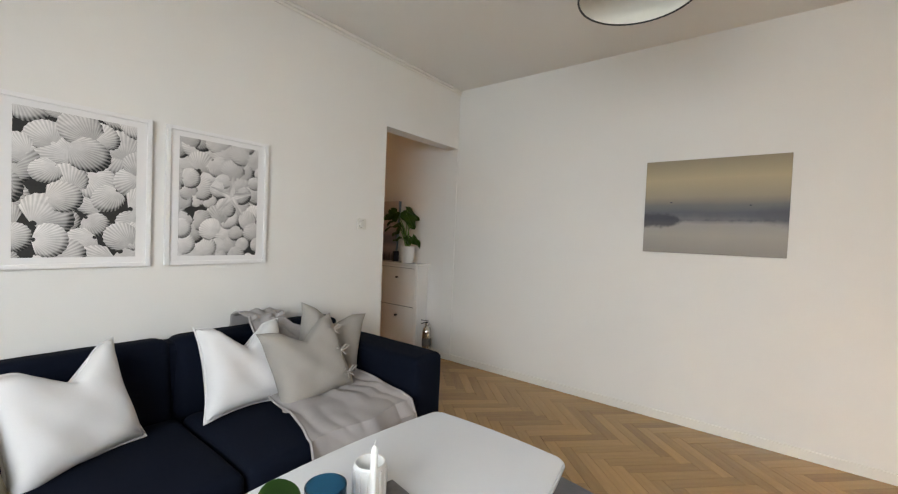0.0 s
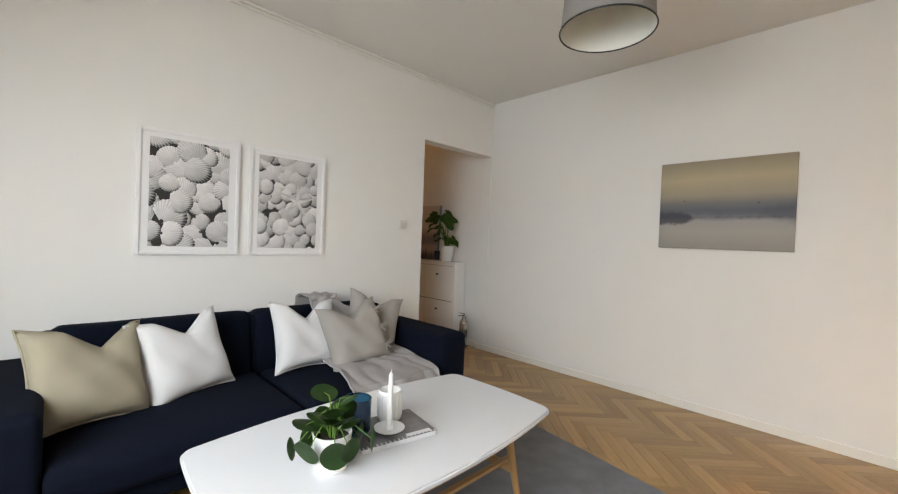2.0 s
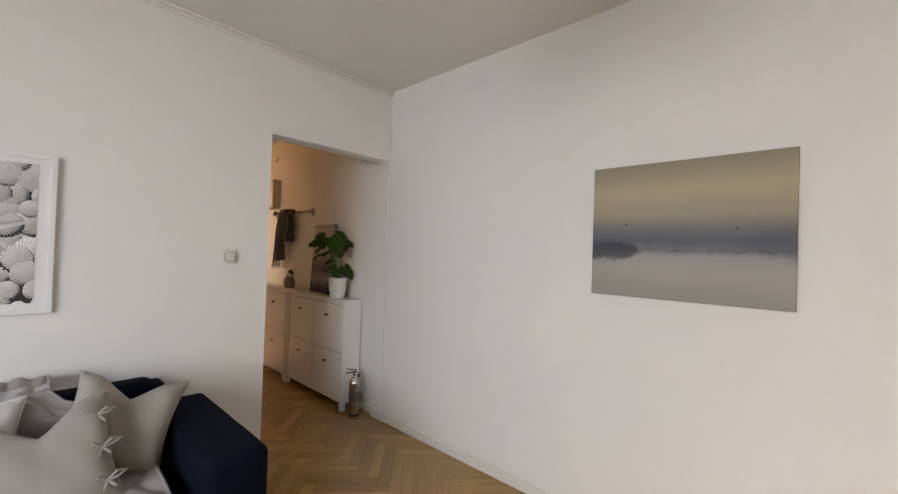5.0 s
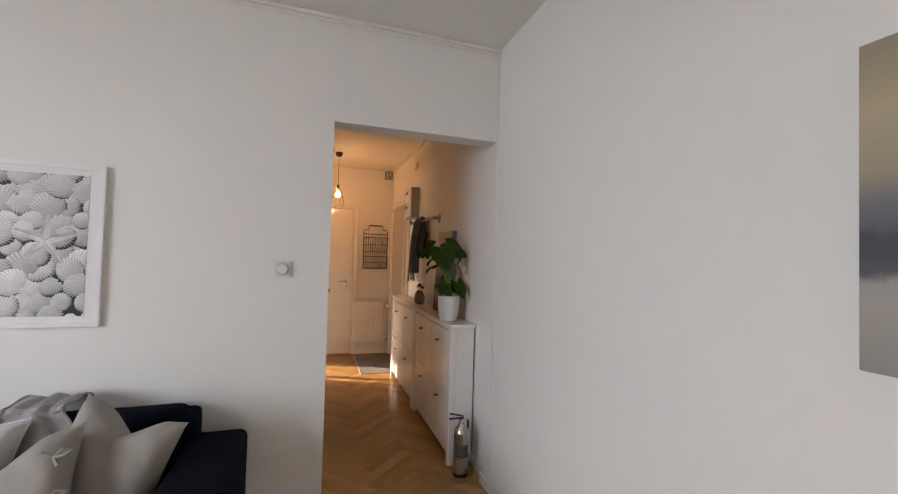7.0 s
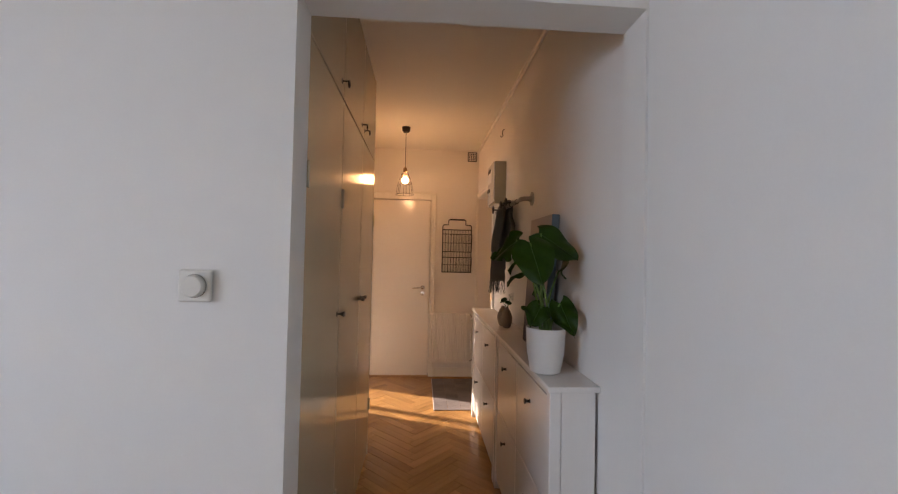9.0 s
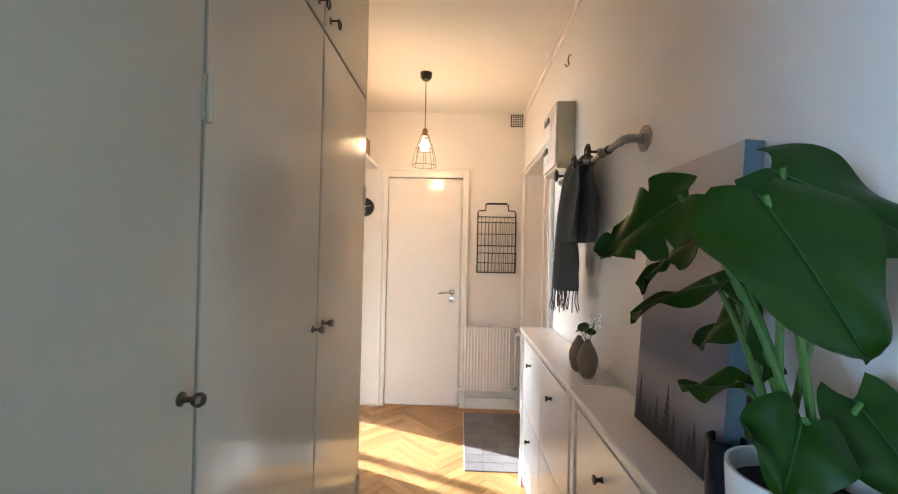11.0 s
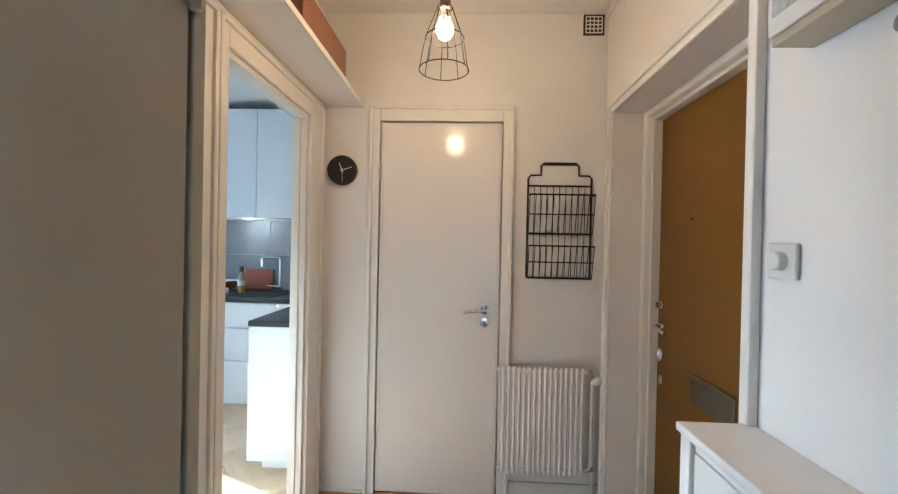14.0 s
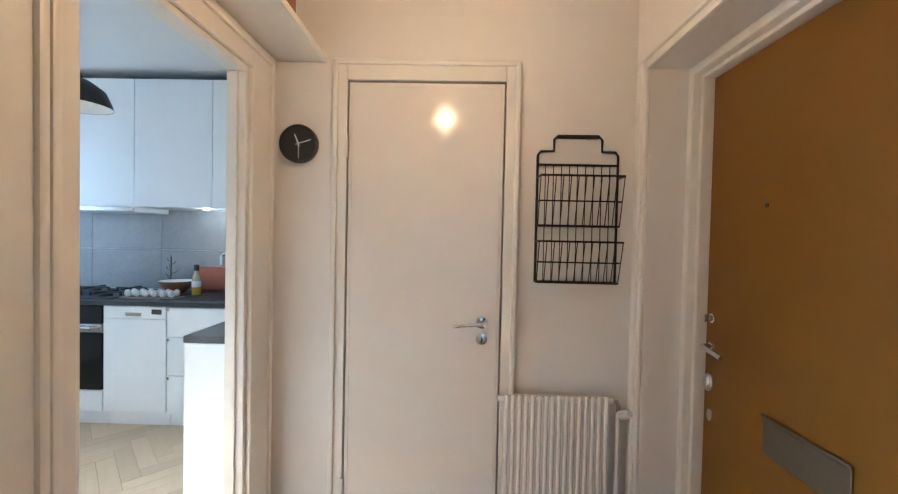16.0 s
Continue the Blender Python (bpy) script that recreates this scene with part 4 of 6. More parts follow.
def lake_print(nt):
    """Mist over a lake: tone by height, a soft dark island with its reflection and a far hazy bank."""
    lake(nt, -0.3165, 0.3165, [(0.0, (0.29, 0.275, 0.25)), (0.22, (0.38, 0.355, 0.32)), (0.34, (0.345, 0.335, 0.32)), (0.385, (0.18, 0.185, 0.20)), (0.46, (0.115, 0.125, 0.15)), (0.54, (0.18, 0.18, 0.18)), (0.63, (0.36, 0.31, 0.23)), (0.82, (0.47, 0.385, 0.255)), (1.0, (0.32, 0.27, 0.19))], 3.5, 0.05)
    n, l = nt.nodes, nt.links
    base = n["Principled BSDF"].inputs["Base Color"]
    tc, sep = n.new("ShaderNodeTexCoord"), n.new("ShaderNodeSeparateXYZ")
    l.new(tc.outputs["Object"], sep.inputs[0])
    ragged = n.new("ShaderNodeTexNoise")
    ragged.inputs["Scale"].default_value, ragged.inputs["Detail"].default_value = 26, 5
    l.new(tc.outputs["Object"], ragged.inputs["Vector"])

    def calc(op, a, b=None, c=None):
        m = n.new("ShaderNodeMath")
        m.operation = op
        for k, v in enumerate((a, b, c)):
            if v is None:
                continue
            if isinstance(v, float):
                m.inputs[k].default_value = v
            else:
                l.new(v, m.inputs[k])
        return m.outputs[0]

    def spread(value, f0, f1, t0, t1):
        m = n.new("ShaderNodeMapRange")
        m.interpolation_type = "SMOOTHSTEP"
        for k, v in zip(("From Min", "From Max", "To Min", "To Max"), (f0, f1, t0, t1)):
            m.inputs[k].default_value = v
        l.new(value, m.inputs["Value"])
        return m.outputs[0]

    for y_tip, y_full, high, water, soft, strength, tint in ((0.135, 0.25, 0.050, -0.092, 0.016, 0.86, (0.045, 0.05, 0.065)), (-0.12, -0.40, 0.060, -0.062, 0.035, 0.62, (0.085, 0.095, 0.115))):
        along = spread(sep.outputs["Y"], y_tip, y_full, 0.0, high) if y_full > y_tip else spread(sep.outputs["Y"], y_full, y_tip, high, 0.0)
        reach = calc("MULTIPLY_ADD", ragged.outputs["Fac"], 0.05, -0.030)
        edge = calc("ADD", along, reach)
        away = calc("ABSOLUTE", calc("SUBTRACT", sep.outputs["Z"], water))
        mask = spread(calc("SUBTRACT", away, edge), -soft, soft, strength, 0.0)
        mix = n.new("ShaderNodeMixRGB")
        l.new(mask, mix.inputs[0])
        l.new(base.links[0].from_socket, mix.inputs[1])
        mix.inputs[2].default_value = (*tint, 1)
        l.new(mix.outputs[0], base)


LAKE = uv_mat("printed_misty_lake", lake_print)
ISLE = mat("printed_bird_ink", (0.055, 0.06, 0.075), 0.75, vary=0.35, scale=16, grain=60, bump=0.0)
lake_art = thing("canvas_picture", (-0.0005, -2.113, 1.497), "misty lake landscape on a frameless canvas", "canvas print")
part("canvas", bx(-0.028, 0, -0.399, 0.399, -0.3165, 0.3165, 0.003), LAKE, lake_art)
for by, bz in ((0.232, 0.030), (-0.21, 0.005)):
    part("printed_bird", bx(-0.0291, -0.0284, by - 0.005, by + 0.005, bz - 0.004, bz + 0.004), ISLE, lake_art)

# room thermostat beside the doorway
thermo = thing("wall_thermostat", (-1.182, -0.0005, 1.297), "square ivory plastic thermostat dial on the wall", "thermostat")
part("plate", bx(-0.041, 0.041, -0.012, 0, -0.041, 0.041, 0.006, 3), PLASTIC, thermo)
part("dial", moved(lathe([(0, 0), (0.027, 0), (0.027, 0.012), (0.024, 0.016), (0, 0.016)], 28), pose(0, -0.0121, 0, 90)), PLASTIC, thermo)
part("dial_ring", moved(tube([(0.029 * math.cos(a), 0.029 * math.sin(a), 0) for a in [2 * math.pi * k / 28 for k in range(28)]], 0.0014, 5, True), pose(0, -0.0125, 0, 90)), STEEL, thermo)

# ---------------------------------------------------------------- hall

# painted built-in wardrobe with lower and upper doors
ward = thing("built_in_wardrobe", (-0.962, 0.135, 0), "built-in wardrobe in glossy off-white paint, doors shut", "wardrobe")
WE = 1.677
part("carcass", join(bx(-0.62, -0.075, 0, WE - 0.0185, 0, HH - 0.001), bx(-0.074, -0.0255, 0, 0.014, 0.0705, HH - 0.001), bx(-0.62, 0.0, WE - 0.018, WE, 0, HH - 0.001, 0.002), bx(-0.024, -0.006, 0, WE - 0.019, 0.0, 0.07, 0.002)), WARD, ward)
SPLIT = 2.045
cuts = [0.012, 0.545, 1.108, WE - 0.02]
for k in range(3):
    a, b = cuts[k] + 0.004, cuts[k + 1] - 0.004
    for up in (0, 1):
        z0, z1 = (0.075, SPLIT - 0.005) if not up else (SPLIT + 0.005, HH - 0.012)
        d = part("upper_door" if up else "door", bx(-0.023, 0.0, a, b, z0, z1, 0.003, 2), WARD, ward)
        if not up:
            y = b - 0.035 if k < 2 else a + 0.042
            part("knob", moved(lathe([(0, 0), (0.011, 0), (0.011, 0.003), (0.005, 0.005), (0.0045, 0.017), (0.010, 0.023), (0.0118, 0.031), (0.0085, 0.037), (0, 0.038)], 20), pose(0.0001, y, 1.135 if k != 2 else 1.140, 0, 90, 0)), FLAP, d)
            hy = a if k != 2 else b
            for hz in (0.35, 1.62):
                part("hinge", join(tube([(0.005, hy, hz - 0.04), (0.005, hy, hz + 0.04)], 0.0055, 8), bx(0.0002, 0.002, hy - 0.012, hy + 0.012, hz - 0.038, hz + 0.038)), WARD, d)
        else:
            y = b - 0.05 if k < 2 else a + 0.05
            part("key", join(tube([(0.0, y, z0 + 0.055), (0.030, y, z0 + 0.055)], 0.003, 8), tube([(0.030, y + 0.014 * math.cos(q), z0 + 0.043 + 0.014 * math.sin(q)) for q in [2 * math.pi * i / 18 for i in range(18)]], 0.0028, 6, True), moved(lathe([(0, 0), (0.011, 0), (0.011, 0.0025), (0, 0.003)], 16), pose(0.0001, y, z0 + 0.055, 0, 90, 0))), DARKMETAL, d)

# shoe cabinets


def shoe_cabinet(y0, y1):
    c = thing("shoe_cabinet", (XH - 0.001, y0, 0), "white lacquered shoe cabinet with four tip-out fronts", "shoe cabinet", "shoe cabinets in the hall")
    L, D, T = y1 - y0, 0.168, 0.932
    for yy in (0.0, L - 0.035):
        part("side_panel", bx(-D + 0.0305, -0.012, yy + 0.004, yy + 0.035, 0.06, T - 0.0225, 0.002), CAB, c)
        part("leg", bx(-D - 0.012, -D + 0.03, yy, yy + 0.042, 0, T - 0.022, 0.004), CAB, c)
    part("top", bx(-D - 0.022, 0, -0.012, L + 0.012, T - 0.0215, T, 0.004), CAB, c)
    part("carcass", bx(-D + 0.035, -0.014, 0.036, L - 0.036, 0.10, T - 0.023), BLACK, c)
    part("rail", bx(-D - 0.002, -D + 0.012, 0.043, L - 0.043, T - 0.05, T - 0.023, 0.002), CAB, c)
    part("rail", bx(-D - 0.002, -D + 0.012, 0.043, L - 0.043, 0.062, 0.095, 0.002), CAB, c)
    cell = (L - 0.09) / 2
    for j in range(2):
        for i in range(2):
            a = 0.045 + i * cell + (0.002 if i else 0)
            z0, z1 = (0.098, 0.478) if j == 0 else (0.484, T - 0.053)
            f = part("front", bx(-D - 0.006, -D + 0.011, a + 0.002, a + cell - 0.003, z0, z1, 0.003), CAB, c)
            y = a + cell / 2
            part("knob", moved(lathe([(0, 0), (0.009, 0), (0.006, 0.004), (0.005, 0.014), (0.012, 0.020), (0.0125, 0.024), (0, 0.027)], 16), pose(-D - 0.0061, y, z1 - 0.10, 0, -90, 0)), DARKMETAL, f)
    return c


shoe_cabinet(0.345, 1.385)
shoe_cabinet(1.411, 2.455)
CT = 0.9325

# monstera


def monstera_leaf(L, W, droop, fold, notches, holes, seed):
    """A heart-shaped blade from its stalk at the origin along +y, split along its edge."""
    r = random.Random(seed)
    bm = bmesh.new()
    nt_, nu = 30, 6
    rows = []
    for i in range(nt_ + 1):
        t = i / nt_
        half = W / 2 * (math.sin(math.pi * min(1, (t * 0.97 + 0.03)) ** 0.72) ** 0.62) * (1.12 - 0.28 * t)
        y = L * (t * 1.06 - 0.06)
        row = []
        for k in range(-nu, nu + 1):
            u = k / nu
            h = half
            if notches and abs(u) > 0.5:
                ph = (t * notches + (0.25 if u > 0 else 0.0)) % 1.0
                dip = max(0.0, 1 - abs(ph - 0.47) / 0.16) if 0.15 < t < 0.85 else 0.0
                h = half * (1 - 0.55 * dip * (abs(u) - 0.5) / 0.5)
            back = -0.10 * L * abs(u) ** 1.5 * max(0, 1 - t * 3.2)
            x = u * h
            yy = y + back - 0.05 * L * abs(u) * (1 - t)
            z = -droop * L * (t ** 2) - fold * abs(x) * (1 + 0.2 * math.sin(6 * t + seed)) + 0.012 * math.sin(9 * t + 2.5 * u + seed) * abs(u) - 0.010 * (1 - abs(u)) ** 4
            row.append(bm.verts.new((x, yy, z)))
        rows.append(row)
    for i in range(nt_):
        for k in range(2 * nu):
            col = abs(k - nu + 0.5)
            if holes and 1.4 < col < 2.0 and i % 6 in (2, 3, 4) and 6 < i < 24 and (i // 6 + (k > nu)) % 2 == 0:
                continue
            bm.faces.new((rows[i][k], rows[i][k + 1], rows[i + 1][k + 1], rows[i + 1][k]))
    bmesh.ops.remove_doubles(bm, verts=bm.verts, dist=1e-5)
    bmesh.ops.recalc_face_normals(bm, faces=bm.faces)
    bmesh.ops.solidify(bm, geom=bm.faces, thickness=0.0016)
    return bm


PX, PY = -0.112, 0.530
plant = thing("monstera_plant", (PX, PY, CT), "glossy dark green monstera in a white pot on the shoe cabinet", "houseplant")
part("pot", lathe([(0, 0.0003), (0.052, 0.0003), (0.060, 0.004), (0.074, 0.085), (0.0775, 0.172), (0.0775, 0.176), (0.073, 0.176), (0.071, 0.144), (0, 0.142)], 44), POTW, plant)
part("soil", lathe([(0, 0.154), (0.04, 0.155), (0.0715, 0.150)], 24), SOIL, plant)
LEAVES = [  # stalk end, tip, facing, width, droop, fold, notches, holes
    ((-0.180, 0.460, 1.355), (-0.160, 0.350, 1.213), (-0.25, -0.60, 0.76), 0.158, 0.12, 0.18, 0, 0),
    ((-0.122, 0.510, 1.397), (-0.005, 0.440, 1.318), (-0.25, -0.75, 0.62), 0.125, 0.16, 0.22, 0, 0),
    ((-0.205, 0.590, 1.373), (-0.295, 0.660, 1.303), (-0.30, -0.62, 0.75), 0.150, 0.12, 0.15, 4, 0),
    ((-0.156, 0.620, 1.332), (-0.222, 0.705, 1.260), (-0.20, -0.35, 0.90), 0.095, 0.20, 0.25, 3, 0),
    ((-0.138, 0.620, 1.254), (-0.215, 0.730, 1.220), (-0.15, -0.25, 0.95), 0.090, 0.25, 0.25, 0, 0),
    ((-0.135, 0.460, 1.108), (-0.178, 0.425, 1.050), (-0.20, -0.80, 0.58), 0.100, 0.08, 0.10, 0, 0),
    ((-0.035, 0.540, 1.248), (0.002, 0.640, 1.318), (-0.60, -0.45, -0.40), 0.080, 0.10, 0.5, 0, 0),
    ((-0.103, 0.600, 1.243), (-0.095, 0.540, 1.148), (0.55, -0.80, 0.10), 0.060, 0.10, 0.4, 0, 0),
    ((-0.115, 0.600, 1.106), (-0.155, 0.670, 1.086), (-0.20, -0.30, 0.90), 0.065, 0.15, 0.2, 0, 0),
    ((-0.060, 0.680, 1.208), (-0.090, 0.760, 1.138), (-0.50, -0.30, 0.70), 0.080, 0.15, 0.3, 0, 0),
    ((-0.045, 0.490, 1.118), (-0.030, 0.400, 1.028), (-0.30, -0.80, 0.45), 0.100, 0.10, 0.15, 0, 0),
]
for i, (base, tip, facing, W, dr, fo, no, ho) in enumerate(LEAVES):
    a = i * 2.4
    base, tip = Vector(base) - Vector((-0.097, 0.510, 0.845)), Vector(tip) - Vector((-0.097, 0.510, 0.845))
    root = Vector((0.022 * math.cos(a), 0.022 * math.sin(a), 0.152))
    mid = root.lerp(base, 0.55) + Vector((0.25 * (root.x - base.x), 0.25 * (root.y - base.y), 0.02))
    pts = [root.lerp(mid, f).lerp(mid.lerp(base, f), f) for f in [k / 8 for k in range(9)]]
    part("stalk", tube(pts, 0.0055, 8, r_end=0.0032), STEM, plant)
    ahead = (tip - base).normalized()
    side = ahead.cross(Vector(facing)).normalized()
    up = side.cross(ahead).normalized()
    L = (tip - base).length * (1.0 if i == 0 else 1.1)
    m = Matrix.Translation(base) @ Matrix((side, ahead, up)).transposed().to_4x4()
    lf = part("leaf", moved(monstera_leaf(L, W, dr, fo, no, ho, i + 1), m), LEAF, plant)
    rib = [(0, L * (t * 1.06 - 0.06), -dr * L * t * t - 0.0085) for t in [k / 10 for k in range(11)]]
    part("midrib", moved(tube(rib, 0.0018, 6, r_end=0.0005), m), LEAFRIB, lf)

# dark jar beside the pot
jar = thing("candle_jar", (-0.040, 0.775, CT), "small black glazed jar on the shoe cabinet", "jar")
part("body", lathe([(0, 0.0003), (0.030, 0.0003), (0.034, 0.004), (0.034, 0.108), (0.031, 0.112), (0.028, 0.110), (0.028, 0.012), (0, 0.010)], 30), mat("black_glaze", (0.012, 0.014, 0.024), 0.12, vary=0.2, bump=0), jar)

# canvas leaning on the wall
FOREST = uv_mat("printed_forest_dusk", lambda nt: lake(nt, 0.0, 0.62, [(0.0, (0.056, 0.0518, 0.07)), (0.12, (0.112, 0.105, 0.133)), (0.21, (0.28, 0.259, 0.28)), (0.27, (0.322, 0.294, 0.308)), (0.36, (0.168, 0.161, 0.203)), (0.46, (0.182, 0.175, 0.217)), (0.56, (0.336, 0.308, 0.329)), (0.68, (0.504, 0.448, 0.434)), (1.0, (0.56, 0.49, 0.462))], 4, 0.06))
FOREST_EDGE = mat("canvas_edge_blue", (0.16, 0.22, 0.27), 0.8, vary=0.3, scale=8, bump=0.05)
art = thing("canvas_picture", (-0.022, 0.90, CT), "dusky forest canvas leaning against the hall wall", "canvas print")
art.matrix_basis = pose(-0.030, 0.960, CT + 0.0005, 0, 3.4, 0)
part("canvas", moved(bx(-0.018, 0.018, -0.180, 0.180, -0.33, 0.33, 0.002), Matrix.Translation((0, 0, 0.33))), FOREST_EDGE, art)
part("printed_face", moved(bx(-0.0190, -0.0182, -0.179, 0.179, -0.329, 0.329), Matrix.Translation((0, 0, 0.33))), FOREST, art)
FIR = mat("printed_fir", (0.05, 0.047, 0.062), 0.8, vary=0.3, bump=0)
for k in range(12):
    rr = random.Random(k)
    y, hgt = -0.155 + 0.028 * k + rr.uniform(-0.008, 0.008), rr.uniform(0.04, 0.10) + (0.055 if k in (6, 11) else 0)
    bm = bmesh.new()
    pts = [(0, -0.004, 0)]
    for q in range(7):
        f = q / 7
        wq = (0.017 + hgt * 0.05) * (1 - f)
        pts += [(0, -wq, hgt * (0.08 + 0.9 * f)), (0, -wq * 0.45, hgt * (0.08 + 0.9 * f + 0.07))]
    pts.append((0, 0, hgt))
    out = [(-0.0194, y + p[1], 0.005 + p[2]) for p in pts] + [(-0.0194, y - p[1], 0.005 + p[2]) for p in reversed(pts[:-1])]
    bm.faces.new([bm.verts.new(p) for p in out])
    part("printed_fir", bm, FIR, art, smooth=False)

# two clay bud vases
def bud_vase(x, y, s, rz):
    v = thing("bud_vase", (x, y, CT), "unglazed grey-brown clay bud vase on the cabinet", "vase", "clay bud vases", rz=rz)
    part("body", moved(lathe([(0, 0.0003), (0.018, 0.0003), (0.026, 0.010), (0.034, 0.040), (0.034, 0.062), (0.024, 0.090), (0.0105, 0.112), (0.0085, 0.118), (0.006, 0.117), (0.006, 0.09), (0, 0.088)], 28), Matrix.Diagonal((s, s, s * 1.05, 1))), CLAY, v)
    return v


bud_vase(-0.072, 1.572, 1.07, 0)
va = bud_vase(-0.062, 1.500, 1.07, 60)
rng = random.Random(8)
for k in range(5):
    a = k * 1.4
    tip = (0.028 * math.cos(a), 0.028 * math.sin(a), 0.155 + 0.012 * k)
    part("stem", tube([(0, 0, 0.10), (0.3 * tip[0], 0.3 * tip[1], 0.13), tip], 0.0014, 5), STEM, va)
    if k < 3:
        part("leaf", moved(round_leaf(0.020, 0.2), Matrix.Translation(tip) @ Matrix.Rotation(a, 4, "Z") @ Matrix.Rotation(radians(50), 4, "Y")), PILEA, va)
    else:
        fl = [bx(-0.003, 0.003, -0.003, 0.003, -0.003, 0.003, 0.001, 1) for _ in range(12)]
        part("blossom", join(*[moved(f, Matrix.Translation((tip[0] + rng.uniform(-0.02, 0.02), tip[1] + rng.uniform(-0.02, 0.02), tip[2] + rng.uniform(-0.012, 0.022)))) for f in fl]), PAPER, va)

# fire extinguisher
ext = thing("fire_extinguisher", (-0.10, 0.235, 0), "polished steel fire extinguisher standing on the floor", "fire extinguisher")
part("cylinder", lathe([(0, 0.002), (0.040, 0.002), (0.046, 0.010), (0.046, 0.265), (0.040, 0.295), (0.022, 0.312), (0.018, 0.325), (0, 0.325)], 36), STEEL, ext)
part("foot_ring", lathe([(0.047, 0.0), (0.047, 0.018), (0.0465, 0.018)], 36), BLACK, ext)
part("label", lathe([(0.0464, 0.12), (0.0464, 0.20)], 36), mat("extinguisher_label", (0.10, 0.09, 0.08), 0.4, vary=0.6, scale=40, bump=0), ext, "dark label band of unreadable print")
part("valve", join(bx(-0.014, 0.014, -0.014, 0.014, 0.325, 0.352, 0.004), tube([(0.012, 0, 0.338), (0.035, 0, 0.340)], 0.008, 10)), CHROME, ext)
part("lever", join(bx(-0.085, 0.012, -0.009, 0.009, 0.353, 0.359, 0.002), moved(bx(-0.085, 0.012, -0.009, 0.009, 0, 0.006, 0.002), pose(0, 0, 0.366, 0, 14, 0))), BLACK, ext)
part("hose", tube([(0.03, 0.0, 0.34), (0.05, 0.02, 0.33), (0.055, 0.03, 0.28), (0.052, 0.035, 0.15)], 0.007, 8), BLACK, ext)

# pipe coat rack with valve wheels
rack = thing("coat_rack", (XH, 1.69, 1.733), "coat rack of galvanised pipe with valve-wheel hooks", "coat rack")
PXR = -0.060
for s, y in ((-1, -0.42), (1, 0.40)):
    part("flange", moved(lathe([(0, 0), (0.040, 0), (0.040, 0.006), (0.018, 0.009), (0.018, 0.018), (0, 0.018)], 28), pose(-0.0006, y, 0, 0, -90, 0)), GALV, rack)
    part("elbow", tube([(-0.012, y, 0), (-0.05, y, 0), (PXR + 0.008, y - s * 0.006, 0), (PXR, y - s * 0.02, 0), (PXR, y - s * 0.05, 0)], 0.0138, 14), GALV, rack)
ys = [-0.37, -0.30, -0.145, 0.15, 0.35]
part("pipe", tube([(PXR, -0.37, 0), (PXR, 0.35, 0)], 0.0108, 14), GALV, rack)
for y in (-0.25, -0.085, 0.20):
    part("tee", join(tube([(PXR, y - 0.028, 0), (PXR, y + 0.028, 0)], 0.0138, 14), tube([(PXR, y, 0), (PXR - 0.03, y, 0)], 0.0118, 12)), GALV, rack)
    for e in (-0.030, 0.030):
        part("collar", tube([(PXR, y + e - 0.003, 0), (PXR, y + e + 0.003, 0)], 0.0148, 14), DARKMETAL, rack)
    part("stem", tube([(PXR - 0.03, y, 0), (PXR - 0.062, y, 0)], 0.005, 8), DARKMETAL, rack)
    w = [tube([(PXR - 0.064, y + 0.023 * math.cos(q), 0.023 * math.sin(q)) for q in [2 * math.pi * i / 24 for i in range(24)]], 0.005, 8, True)]
    for i in range(5):
        q = 2 * math.pi * i / 5
        w.append(tube([(PXR - 0.063, y, 0), (PXR - 0.064, y + 0.022 * math.cos(q), 0.022 * math.sin(q))], 0.0033, 6))
    part("handwheel", join(*w, moved(lathe([(0, -0.006), (0.009, -0.006), (0.009, 0.006), (0, 0.006)], 12), pose(PXR - 0.063, y, 0, 0, 90, 0))), DARKMETAL, rack)


